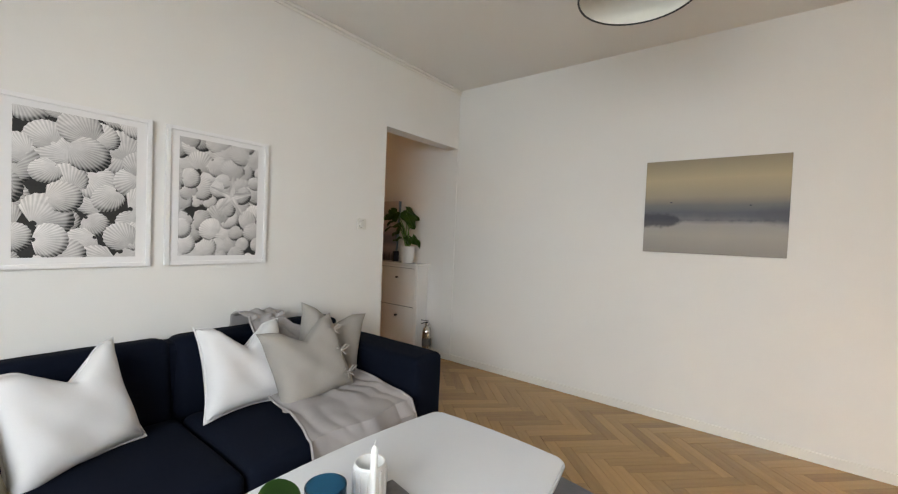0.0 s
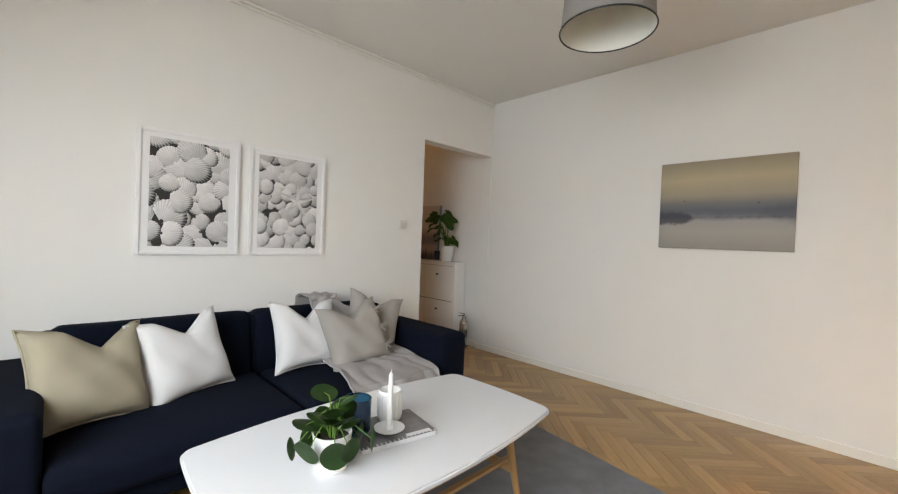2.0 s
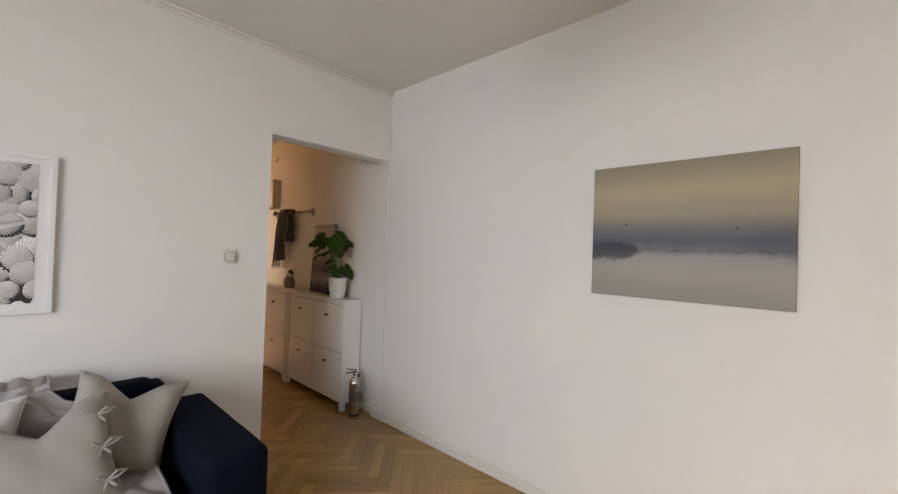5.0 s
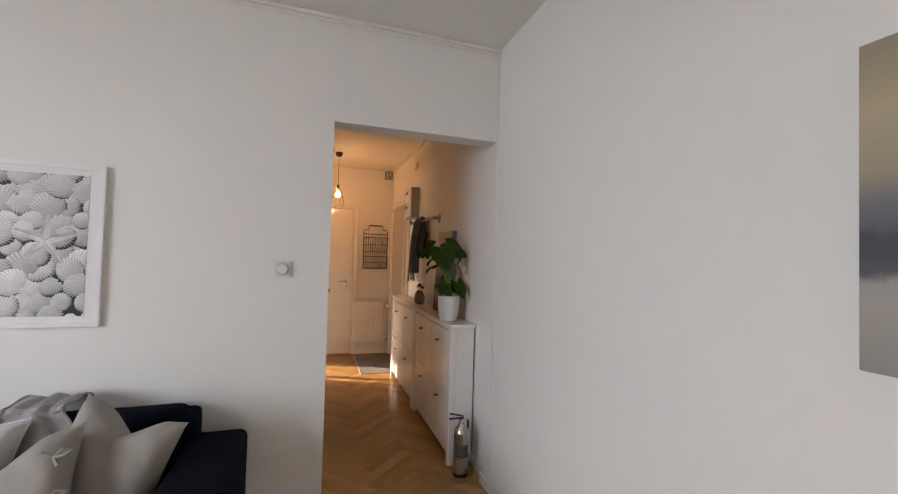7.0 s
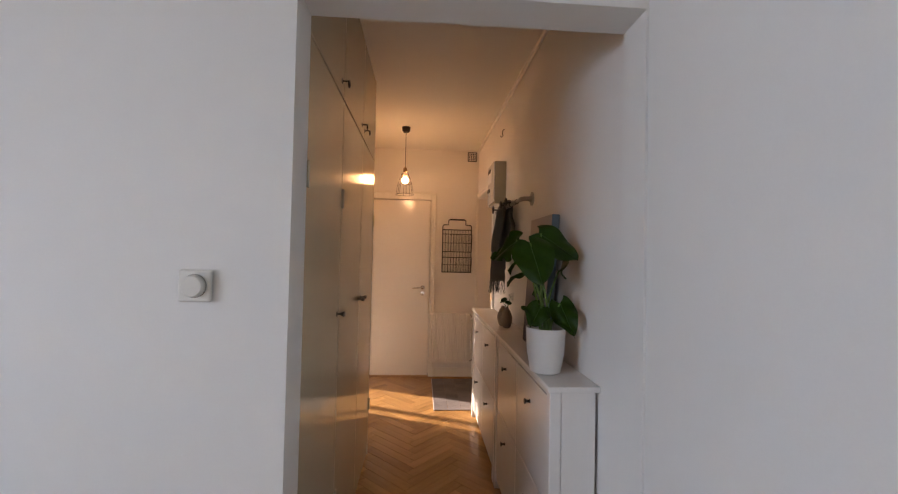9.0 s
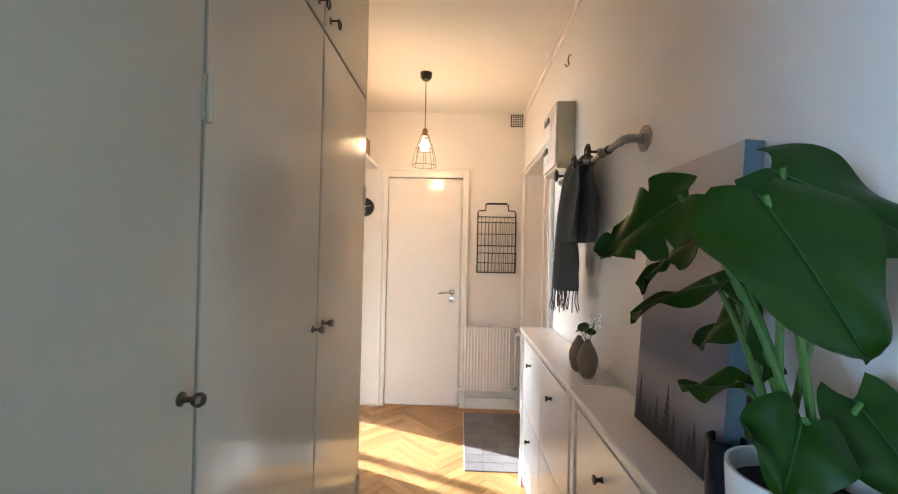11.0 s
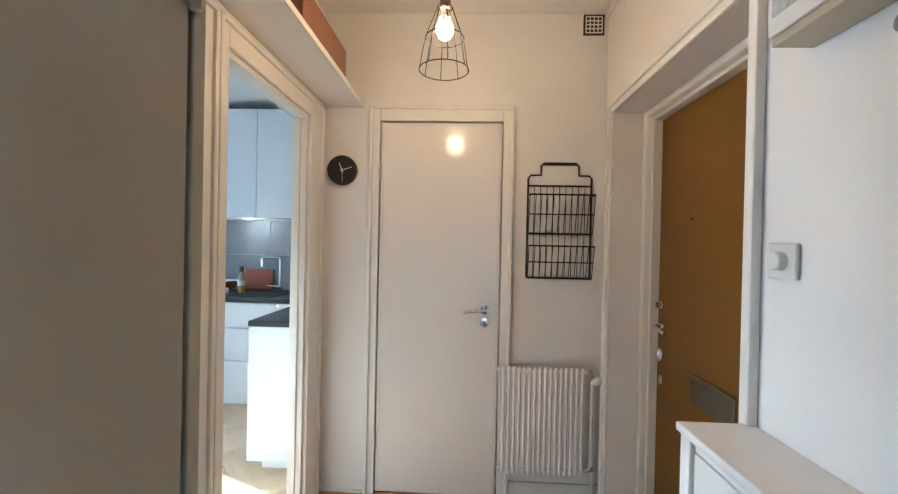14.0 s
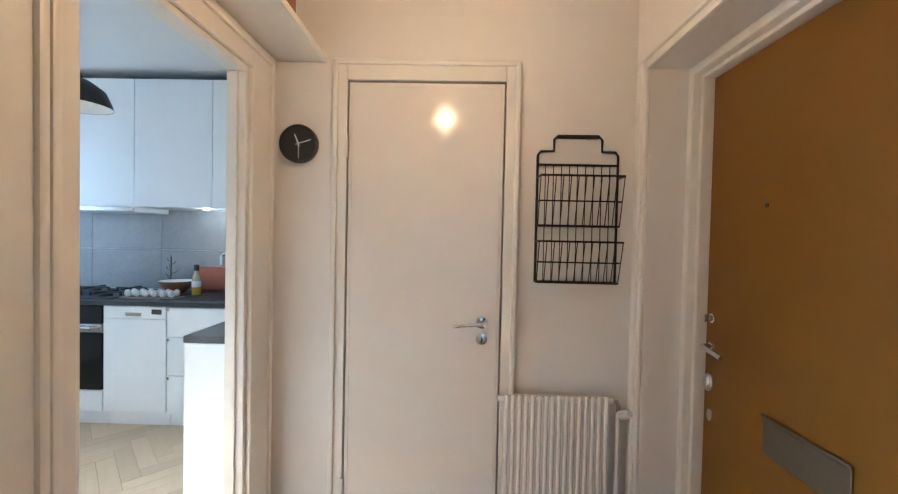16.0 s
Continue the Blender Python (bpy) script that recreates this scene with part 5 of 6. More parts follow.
# scarf over the pipe
def scarf_sheet(y0, y1, front, drop, seed, turn):
    """A folded length of cloth hung over the pipe: down in front by drop, behind by drop * turn."""
    bm = bmesh.new()
    nu = 26
    r = 0.030
    path = [(PXR + 0.012, -drop * turn)]
    N = 14
    for k in range(1, N):
        path.append((PXR + 0.018 + 0.006 * math.sin(k), -drop * turn * (1 - k / N)))
    for k in range(9):
        a = math.pi * k / 8
        path.append((PXR + r * math.cos(a), 0.014 + r * math.sin(a)))
    for k in range(1, 23):
        f = k / 22
        path.append((PXR - r - front * math.sin(min(1, f * 1.5) * 1.57), -drop * f))
    rows = []
    for j, (x, z) in enumerate(path):
        s = max(0.0, -z / drop)
        row = []
        for i in range(nu + 1):
            u = i / nu
            mid = (y0 + y1) / 2
            y = mid + (y0 + (y1 - y0) * u - mid) * (0.50 + 0.50 * min(1.0, 1.3 * s) ** 0.7) + 0.008 * math.sin(5 * s + seed)
            wav = (0.012 + 0.018 * s) * math.sin(u * 12 + seed + 1.5 * math.sin(3 * s)) + 0.008 * noise.noise(Vector((y * 12, z * 6, seed)))
            edge = 0.026 * abs(2 * u - 1) ** 3 * max(0.0, min(1.0, (PXR - x) / 0.04)) * min(1.0, 4 * s)
            row.append(bm.verts.new((x + edge + wav * (1 if z < 0.01 else 0.3), y, z + (0.35 * wav if z >= 0 else 0))))
        rows.append(row)
    for a, b in zip(rows, rows[1:]):
        for i in range(nu):
            bm.faces.new((a[i], a[i + 1], b[i + 1], b[i]))
    ends = [tuple(v.co) for v in rows[-1]]
    bmesh.ops.recalc_face_normals(bm, faces=bm.faces)
    bmesh.ops.solidify(bm, geom=bm.faces, thickness=0.008)
    return bm, ends


scarf = thing("scarf", (XH, 1.68, 1.733), "charcoal wool scarf with fringe hung on the rack", "scarf")
sheets = [(0.055, 0.205, 0.030, 0.515, 1.0, 0.55), (-0.095, 0.115, 0.045, 0.31, 4.0, 1.0), (0.10, 0.19, 0.012, 0.44, 7.0, 0.7)]
rng = random.Random(5)
for y0, y1, fr_, drop, sd, tn in sheets:
    bm, ends = scarf_sheet(y0, y1, fr_, drop, sd, tn)
    part("fold", bm, SCARF, scarf)
    if sd != 4.0:
        for e in ends:
            l = rng.uniform(0.06, 0.095)
            part("tassel", tube([e, (e[0] + rng.uniform(-0.006, 0.006), e[1] + rng.uniform(-0.008, 0.008), e[2] - l * 0.5), (e[0] + rng.uniform(-0.01, 0.01), e[1] + rng.uniform(-0.012, 0.012), e[2] - l)], 0.0022, 5), SCARF, scarf)

# meter cupboard on the wall
meter = thing("meter_cupboard", (XH - 0.0005, 2.03, 1.80), "white painted meter cupboard with notes clipped on", "cupboard")
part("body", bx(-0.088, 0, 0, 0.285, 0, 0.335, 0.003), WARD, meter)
part("door", bx(-0.098, -0.0885, 0.002, 0.283, 0.018, 0.332, 0.003), CAB, meter)
NOTE = mat("faded_note", (0.45, 0.47, 0.48), 0.7, vary=0.5, scale=30, bump=0)
for k, (ya, za, w, h) in enumerate(((0.10, 0.185, 0.165, 0.10), (0.135, 0.055, 0.135, 0.075))):
    n_ = part("note", bx(-0.0995, -0.0986, ya, ya + w, za, za + h), PAPER if k == 0 else NOTE, meter)
    part("clip", bx(-0.108, -0.0997, ya + w * 0.2, ya + w * 0.8, za + h - 0.018, za + h + 0.010, 0.003), DARKMETAL, n_)

# dimmer
dim = thing("dimmer_switch", (XH - 0.0005, 2.375, 1.345), "square white dimmer switch with round knob", "switch")
part("plate", bx(-0.012, 0, -0.042, 0.042, -0.042, 0.042, 0.005, 3), PLASTIC, dim)
part("knob", moved(lathe([(0, 0), (0.022, 0), (0.021, 0.016), (0.018, 0.019), (0, 0.019)], 28), pose(-0.0121, 0, 0, 0, -90, 0)), PLASTIC, dim)

# ---- end wall
cdoor = thing("closet_door", (DX0, YE - 0.012, 0.012), "smooth off-white painted door, shut", "door", kind="structure")
DW = DX1 - DX0
part("leaf", bx(0, DW, -0.002, 0.034, 0.004, DZ - 0.014, 0.003), DOORP, cdoor)
part("leaf_bead", join(bx(0.012, 0.016, -0.0045, -0.0022, 0.02, DZ - 0.03, 0.001), bx(DW - 0.016, DW - 0.012, -0.0045, -0.0022, 0.02, DZ - 0.03, 0.001), bx(0.0165, DW - 0.0165, -0.0045, -0.0022, DZ - 0.034, DZ - 0.030, 0.001)), DOORP, cdoor)
hz = 1.008
part("handle", join(moved(lathe([(0, 0), (0.024, 0), (0.024, 0.006), (0.010, 0.008), (0.0095, 0.034), (0, 0.036)], 24), pose(DW - 0.075, -0.0046, hz, 90)), tube([(DW - 0.075, -0.040, hz), (DW - 0.10, -0.044, hz - 0.002), (DW - 0.15, -0.044, hz - 0.006), (DW - 0.185, -0.042, hz - 0.012), (DW - 0.19, -0.034, hz - 0.012)], 0.0078, 12)), CHROME, cdoor)
part("keyhole", join(moved(lathe([(0, 0), (0.024, 0), (0.024, 0.005), (0.006, 0.006), (0, 0.006)], 24), pose(DW - 0.075, -0.0046, hz - 0.068, 90))), CHROME, cdoor)
part("keyhole_slot", bx(DW - 0.078, DW - 0.072, -0.0125, -0.0108, hz - 0.082, hz - 0.060), BLACK, cdoor)
for z in (0.28, 1.74):
    part("hinge", tube([(-0.006, -0.012, z - 0.05), (-0.006, -0.012, z + 0.05)], 0.0065, 10), TRIM, cdoor)
struct("trim_closet_threshold", bx(DX0, DX1, YE - 0.02, YE + 0.09, -0.006, 0.011, 0.003), OAKLEG)
struct("baseboard_hall_end", bx(-0.452, XH, YE - 0.016, YE - 0.0005, -0.004, 0.10, 0.004), TRIM, smooth=True)
struct("baseboard_hall_corner", bx(XK, -1.243, YE - 0.014, YE - 0.0005, -0.004, 0.012, 0.003), TRIM, smooth=True)
struct("baseboard_hall_pier", bx(XH - 0.014, XH - 0.0005, E1 + 0.05, YE - 0.017, -0.004, 0.09, 0.004), TRIM, smooth=True)

vent = thing("wall_vent", (-0.047, YE - 0.0005, 2.549), "small square iron grille vent near the ceiling", "vent")
part("backing", bx(-0.055, 0.055, -0.003, 0, -0.055, 0.055), BLACK, vent)
for k in range(5):
    o = -0.042 + 0.021 * k
    part("bar", bx(o - 0.003, o + 0.003, -0.007, -0.0032, -0.045, 0.045, 0.001), POTW, vent)
    part("bar", bx(-0.045, 0.045, -0.0075, -0.0036, o - 0.003, o + 0.003, 0.001), POTW, vent)

clock = thing("wall_clock", (-1.381, YE - 0.0005, 1.757), "round black wall clock with thin pale pointers", "clock")
part("case", moved(lathe([(0, 0), (0.078, 0), (0.080, 0.004), (0.080, 0.028), (0.075, 0.030), (0.072, 0.024), (0, 0.024)], 48), pose(0, 0, 0, 90)), BLACK, clock)
for ang, ln, w in ((-22, 0.042, 0.0022), (72, 0.055, 0.0016), (178, 0.060, 0.001)):
    part("hand", moved(bx(-w, w, -0.0012, 0.0012, -0.012, ln), pose(0, -0.0258, 0, 0, ang, 0)), PAPER, clock)

# wire magazine rack
mag = thing("magazine_rack", (-0.209, YE - 0.001, 1.200), "black wire wall rack with two baskets", "wall rack")
MW, MH = 0.167, 0.51
part("frame", tube([(-MW, -0.006, 0), (-MW, -0.006, MH + 0.02), (-MW + 0.012, -0.006, MH + 0.035), (-0.10, -0.006, MH + 0.037), (-0.10, -0.006, MH + 0.085), (-0.088, -0.006, MH + 0.098), (0.088, -0.006, MH + 0.098), (0.10, -0.006, MH + 0.085), (0.10, -0.006, MH + 0.037), (MW - 0.012, -0.006, MH + 0.035), (MW, -0.006, MH + 0.02), (MW, -0.006, 0)], 0.0055, 8), BLACKWIRE, mag)
part("grip", tube([(-0.086, -0.006, MH + 0.098), (0.086, -0.006, MH + 0.098)], 0.0085, 8), BLACKWIRE, mag)
for z in (0.0, 0.235, 0.49):
    part("rail", tube([(-MW, -0.006, z), (MW, -0.006, z)], 0.0050, 6), BLACKWIRE, mag)
for k in range(9):
    x = -MW + 2 * MW * (k + 1) / 10
    part("wire", tube([(x, -0.007, 0), (x, -0.007, 0.49)], 0.0021, 5), BLACKWIRE, mag)
for zb, zt in ((0.0, 0.17), (0.235, 0.435)):
    part("basket_rim", tube([(-MW, -0.008, zt), (-MW, -0.085, zt), (MW, -0.085, zt), (MW, -0.008, zt)], 0.0046, 6), BLACKWIRE, mag)
    part("basket_band", tube([(-MW, -0.008, (zb + zt) / 2), (-MW, -0.062, (zb + zt) / 2), (MW, -0.062, (zb + zt) / 2), (MW, -0.008, (zb + zt) / 2)], 0.0034, 6), BLACKWIRE, mag)
    part("basket_floor", tube([(-MW, -0.008, zb), (-MW, -0.040, zb), (MW, -0.040, zb), (MW, -0.008, zb)], 0.0044, 6), BLACKWIRE, mag)
    for k in range(12):
        x = -MW + 2 * MW * k / 11
        part("basket_wire", tube([(x, -0.008, zb), (x, -0.040, zb), (x, -0.085, zt)], 0.0021, 5), BLACKWIRE, mag)

# radiator
rad = thing("radiator", (-0.507, YE - 0.0005, 0.166), "white enamelled panel radiator with upright ribs", "radiator")
RW, RH = 0.445, 0.57
part("panel", bx(0.01, RW - 0.01, -0.052, -0.030, 0.012, RH - 0.01, 0.006), RADW, rad)
for k in range(16):
    x = 0.018 + k * (RW - 0.036) / 15
    part("rib", bx(x - 0.0085, x + 0.0085, -0.066, -0.0515, 0.004, RH, 0.006, 3), RADW, rad)
part("header", tube([(-0.018, -0.045, RH - 0.022), (RW + 0.012, -0.045, RH - 0.022)], 0.013, 12), RADW, rad)
part("header", tube([(-0.012, -0.045, 0.026), (RW + 0.012, -0.045, 0.026)], 0.013, 12), RADW, rad)
part("bracket", bx(RW * 0.2, RW * 0.2 + 0.03, -0.030, 0, 0.45, 0.50, 0.002), RADW, rad)
part("bracket", bx(RW * 0.8, RW * 0.8 + 0.03, -0.030, 0, 0.45, 0.50, 0.002), RADW, rad)
part("valve", join(tube([(RW + 0.008, -0.045, RH - 0.022), (RW + 0.03, -0.045, RH - 0.024), (RW + 0.036, -0.045, RH - 0.045), (RW + 0.036, -0.045, RH - 0.07)], 0.008, 10)), GALV, rad)
part("thermostat_head", moved(lathe([(0, 0), (0.014, 0), (0.019, 0.012), (0.0195, 0.045), (0.014, 0.058), (0, 0.060)], 20), pose(RW + 0.036, -0.055, RH - 0.075, 62, 0, 30)), POTW, rad)
part("supply_pipe", tube([(RW + 0.036, -0.045, RH - 0.07), (RW + 0.034, -0.045, 0.07), (RW + 0.03, -0.045, 0.04), (RW + 0.004, -0.045, 0.026)], 0.0085, 10), RADW, rad)
part("drop_pipe", tube([(RW + 0.05, -0.03, 0.03), (RW + 0.05, -0.03, -0.172)], 0.0085, 10), RADW, rad)
part("lower_valve", join(tube([(RW + 0.004, -0.045, 0.026), (RW + 0.05, -0.032, 0.028)], 0.011, 10)), GALV, rad)

# entrance door
ent = thing("entrance_door", (EX + 0.02, E0 + 0.061, 0.01), "ochre brown flush entrance door with steel fittings", "door", kind="structure")
EL = E1 - 0.051 - (E0 + 0.061)
part("leaf", bx(0, 0.05, 0.002, EL - 0.002, 0.004, EZ - 0.065, 0.003), OCHRE, ent)
FY = EL - 0.04
part("thumb_turn", join(moved(lathe([(0, 0), (0.017, 0), (0.017, 0.006), (0.012, 0.008), (0.012, 0.014), (0, 0.015)], 22), pose(-0.0001, FY, 1.088, 0, -90, 0)), bx(-0.034, -0.012, FY - 0.004, FY + 0.004, 1.074, 1.102, 0.003)), CHROME, ent)
part("handle", join(moved(lathe([(0, 0), (0.016, 0), (0.014, 0.008), (0.009, 0.010), (0.009, 0.035), (0, 0.037)], 20), pose(-0.0001, FY, 0.985, 0, -90, 0)), tube([(-0.036, FY, 0.985), (-0.045, FY - 0.03, 0.984), (-0.045, FY - 0.08, 0.978), (-0.042, FY - 0.115, 0.972)], 0.0085, 12)), CHROME, ent)
part("lock_rose", moved(lathe([(0, 0), (0.027, 0), (0.026, 0.012), (0.018, 0.022), (0.012, 0.024), (0, 0.024)], 26), pose(-0.0001, FY, 0.850, 0, -90, 0) @ Matrix.Diagonal((1.25, 0.85, 1, 1))), CHROME, ent)
part("key_plate", moved(lathe([(0, 0), (0.020, 0), (0.019, 0.003), (0, 0.004)], 22), pose(-0.0001, FY, 0.728, 0, -90, 0) @ Matrix.Diagonal((1.15, 0.75, 1, 1))), STEEL, ent)
part("peephole", moved(lathe([(0, 0), (0.007, 0), (0.006, 0.003), (0.003, 0.001), (0, 0.001)], 16), pose(-0.0001, 0.595, 1.485, 0, -90, 0)), DARKMETAL, ent)
part("letter_flap", join(bx(-0.006, -0.0005, 0.295, 0.575, 0.725, 0.840, 0.003), bx(-0.012, -0.0062, 0.292, 0.578, 0.832, 0.846, 0.003)), FLAP, ent)
struct("wall_stairwell", bx(0.351, 0.42, E0 - 0.1, E1 + 0.1, 0, HH), BLACK)

# shelf over the doors with a wooden crate
shelf = thing("wall_shelf", (XK + 0.0005, 1.813, 2.105), "long white painted shelf above the doors", "shelf")
part("board", bx(0, 0.219, 0, YE - 1.814, 0, 0.024, 0.003), TRIM, shelf)
part("front_edge", bx(0.2193, 0.227, 0, YE - 1.814, -0.001, 0.025, 0.003), TRIM, shelf)
part("wall_batten", bx(0.0005, 0.018, 0.02, YE - 1.83, -0.022, -0.0003, 0.002), TRIM, shelf)
crate = thing("wooden_crate", (XK + 0.112, 3.05, 2.1295), "brown wooden crate lying on the shelf", "crate")
for x in (-0.105, 0.093):
    part("side", bx(x, x + 0.012, -0.25, 0.25, 0, 0.135, 0.002), MDF, crate)
for y in (-0.25, 0.238):
    part("end_board", bx(-0.0925, 0.0925, y, y + 0.012, 0, 0.135, 0.002), MDF, crate)
part("bottom", bx(-0.0925, 0.0925, -0.2375, 0.2375, 0.0005, 0.010), MDF, crate)

# cage pendant with a filament bulb
cage = thing("cage_pendant_lamp", (-0.79, 2.81, HH), "wire cage pendant lamp with glowing filament bulb", "pendant lamp")
zt = 2.18 - HH
part("ceiling_cup", lathe([(0, -0.05), (0.025, -0.05), (0.038, -0.035), (0.042, -0.0005), (0, -0.0005)], 24), DARKMETAL, cage)
part("cord", tube([(0, 0, -0.05), (0, 0, zt + 0.045)], 0.0032, 6), BLACK, cage)
part("socket", lathe([(0, zt + 0.05), (0.008, zt + 0.05), (0.019, zt + 0.038), (0.020, zt - 0.005), (0, zt - 0.005)], 20), mat("brass_socket", (0.32, 0.20, 0.10), 0.3, metal=1.0, vary=0.1), cage)
bulb = part("bulb", lathe([(0, zt - 0.112), (0.018, zt - 0.107), (0.030, zt - 0.085), (0.030, zt - 0.068), (0.018, zt - 0.03), (0.013, zt - 0.006)], 24), CLEAR, cage)
bulb.visible_shadow = False
part("filament", join(*[tube([(0.010 * math.cos(q), 0.010 * math.sin(q), zt - 0.035), (0.014 * math.cos(q), 0.014 * math.sin(q), zt - 0.085)], 0.0022, 6) for q in [2 * math.pi * i / 5 for i in range(5)]]), FILAMENT, cage)
R1, R2, R3 = 0.026, 0.066, 0.085
for r, z in ((R1, zt), (R2, zt - 0.105), (R3, zt - 0.215)):
    part("hoop", tube([(r * math.cos(q), r * math.sin(q), z) for q in [2 * math.pi * i / 32 for i in range(32)]], 0.0019, 6, True), BLACKWIRE, cage)
for i in range(8):
    q = 2 * math.pi * i / 8 + 0.2
    part("cage_wire", tube([(R1 * math.cos(q), R1 * math.sin(q), zt), (R2 * math.cos(q), R2 * math.sin(q), zt - 0.105), (R3 * math.cos(q), R3 * math.sin(q), zt - 0.215)], 0.0016, 5), BLACKWIRE, cage)

# door mat of woven squares
dmat = thing("door_mat", (-0.225, 3.03, 0), "worn grey patchwork runner before the entrance door", "rug")
for i in range(4):
    for j in range(9):
        part("patch", bx(-0.245 + 0.1225 * i + 0.0008, -0.245 + 0.1225 * (i + 1) - 0.0008, -0.46 + 0.1022 * j + 0.0008, -0.46 + 0.1022 * (j + 1) - 0.0008, 0.0005, 0.006, 0.001, 1), DOORMAT, dmat)
part("edge_binding", join(bx(-0.252, -0.2455, -0.462, 0.462, 0.0005, 0.0065, 0.001), bx(0.2455, 0.252, -0.462, 0.462, 0.0005, 0.0065, 0.001)), mat("pale_binding", (0.5, 0.47, 0.43), 0.9), dmat)

# bedroom glimpse: whitewashed plank wall and strike plate
planks = tagged(new("wall_plank_cladding"), "horizontal whitewashed planks cladding the bedroom wall", kind="structure")
planks.location = (XK - TH - 0.006, 2.573, 0)
for k in range(26):
    bm = bx(-1.4, 0.0, -0.018, 0, 0.0008 + 0.1 * k, 0.1 * (k + 1) - 0.0008, 0.0015, 1)
    part("plank", bm, PLANK, planks)
struct("strike_plate", bx(XK - 0.030, XK - 0.012, BO1 - 0.0245, BO1 - 0.0222, 0.965, 1.015, 0.001), BLACK)

hook = thing("wall_hook", (XH - 0.0005, 2.128, 2.386), "small dark metal hook high on the wall", "hook")
part("hook", tube([(0, 0, 0.03), (-0.012, 0, 0.025), (-0.018, 0, 0.0), (-0.012, 0, -0.022), (-0.024, 0, -0.035), (-0.034, 0, -0.022)], 0.0035, 6), DARKMETAL, hook)

# ---------------------------------------------------------------- kitchen
KY = 4.65
def base_unit(x0, x1, fronts, name="base_cabinet", lab="white flush kitchen base cabinet with drawers"):
    u = thing(name, (x0, KY, 0), lab, "kitchen cabinet", "kitchen base cabinets")
    w = x1 - x0
    part("carcass", bx(0.001, w - 0.001, 0.022, 0.58, 0.10, 0.858), KWHITE, u)
    part("plinth", bx(0.001, w - 0.001, 0.05, 0.07, 0, 0.099), KWHITE, u)
    z = 0.105
    for h in fronts:
        part("drawer_front", bx(0.0025, w - 0.0025, 0, 0.021, z, z + h - 0.005, 0.002), KWHITE, u)
        part("grip_edge", bx(0.0025, 0.018, -0.004, -0.0003, z + h - 0.030, z + h - 0.012, 0.001), STEEL, u)
        z += h
    return u


base_unit(-2.715, -2.243, (0.27, 0.27, 0.21))
base_unit(-2.241, -2.043, (0.75,), lab="narrow white flush kitchen base cabinet")
base_unit(-4.453, -3.778, (0.75,), lab="white flush kitchen base cabinet with one door")
dw = thing("dishwasher", (-3.167, KY, 0), "slim white dishwasher with black display", "dishwasher")
part("body", bx(0.002, 0.446, 0.02, 0.58, 0.10, 0.856), KWHITE, dw)
part("door", bx(0.003, 0.445, 0, 0.0195, 0.11, 0.765, 0.003), KWHITE, dw)
part("control_panel", bx(0.003, 0.445, 0, 0.0195, 0.769, 0.852, 0.003), KWHITE, dw)
part("handle_recess", bx(0.16, 0.27, -0.001, 0.004, 0.785, 0.81, 0.001), STEEL, dw)
part("display", bx(0.345, 0.415, -0.0012, 0.004, 0.80, 0.835), BLACK, dw)
part("plinth", bx(0.002, 0.446, 0.05, 0.07, 0, 0.099), KWHITE, dw)
oven = thing("oven", (-3.773, KY, 0), "built-in oven with black glass door", "oven")
part("body", bx(0.002, 0.60, 0.02, 0.58, 0.10, 0.856), KWHITE, oven)
part("glass_door", bx(0.003, 0.599, -0.004, 0.019, 0.26, 0.66, 0.003), mat("oven_glass", (0.008, 0.008, 0.01), 0.08, vary=0.1, bump=0), oven)
part("door_frame", bx(0.003, 0.599, -0.003, 0.019, 0.663, 0.72, 0.003), STEEL, oven)
part("control_panel", bx(0.003, 0.599, -0.003, 0.019, 0.724, 0.852, 0.003), BLACK, oven)
part("handle", tube([(0.05, -0.035, 0.70), (0.55, -0.035, 0.70)], 0.009, 10), STEEL, oven)
part("lower_drawer", bx(0.003, 0.599, 0, 0.019, 0.105, 0.255, 0.002), KWHITE, oven)
part("plinth", bx(0.002, 0.60, 0.05, 0.07, 0, 0.099), KWHITE, oven)

pen = thing("side_cabinet", (-1.975, 3.765, 0), "white kitchen cabinet run along the side wall", "kitchen cabinet")
part("carcass", bx(0.022, 0.43, 0.003, 0.86, 0.10, 0.857), KWHITE, pen)
part("plinth", bx(0.07, 0.43, 0.03, 0.86, 0, 0.099), KWHITE, pen)
part("end_panel", bx(0.0, 0.43, -0.018, 0.002, 0.06, 0.857, 0.002), KWHITE, pen)
for z0, z1 in ((0.105, 0.30), (0.305, 0.58), (0.585, 0.85)):
    part("drawer_front", bx(0.0, 0.0205, 0.004, 0.85, z0, z1, 0.002), KWHITE, pen)

wt = thing("worktop", (-3.103, KY, 0.859), "dark grey kitchen worktop running round the corner", "worktop")
part("slab", bx(-1.38, 1.585, -0.02, 0.615, 0, 0.032, 0.003), KTOP, wt)
part("slab", bx(1.125, 1.585, -0.905, -0.0205, 0, 0.032, 0.003), KTOP, wt)

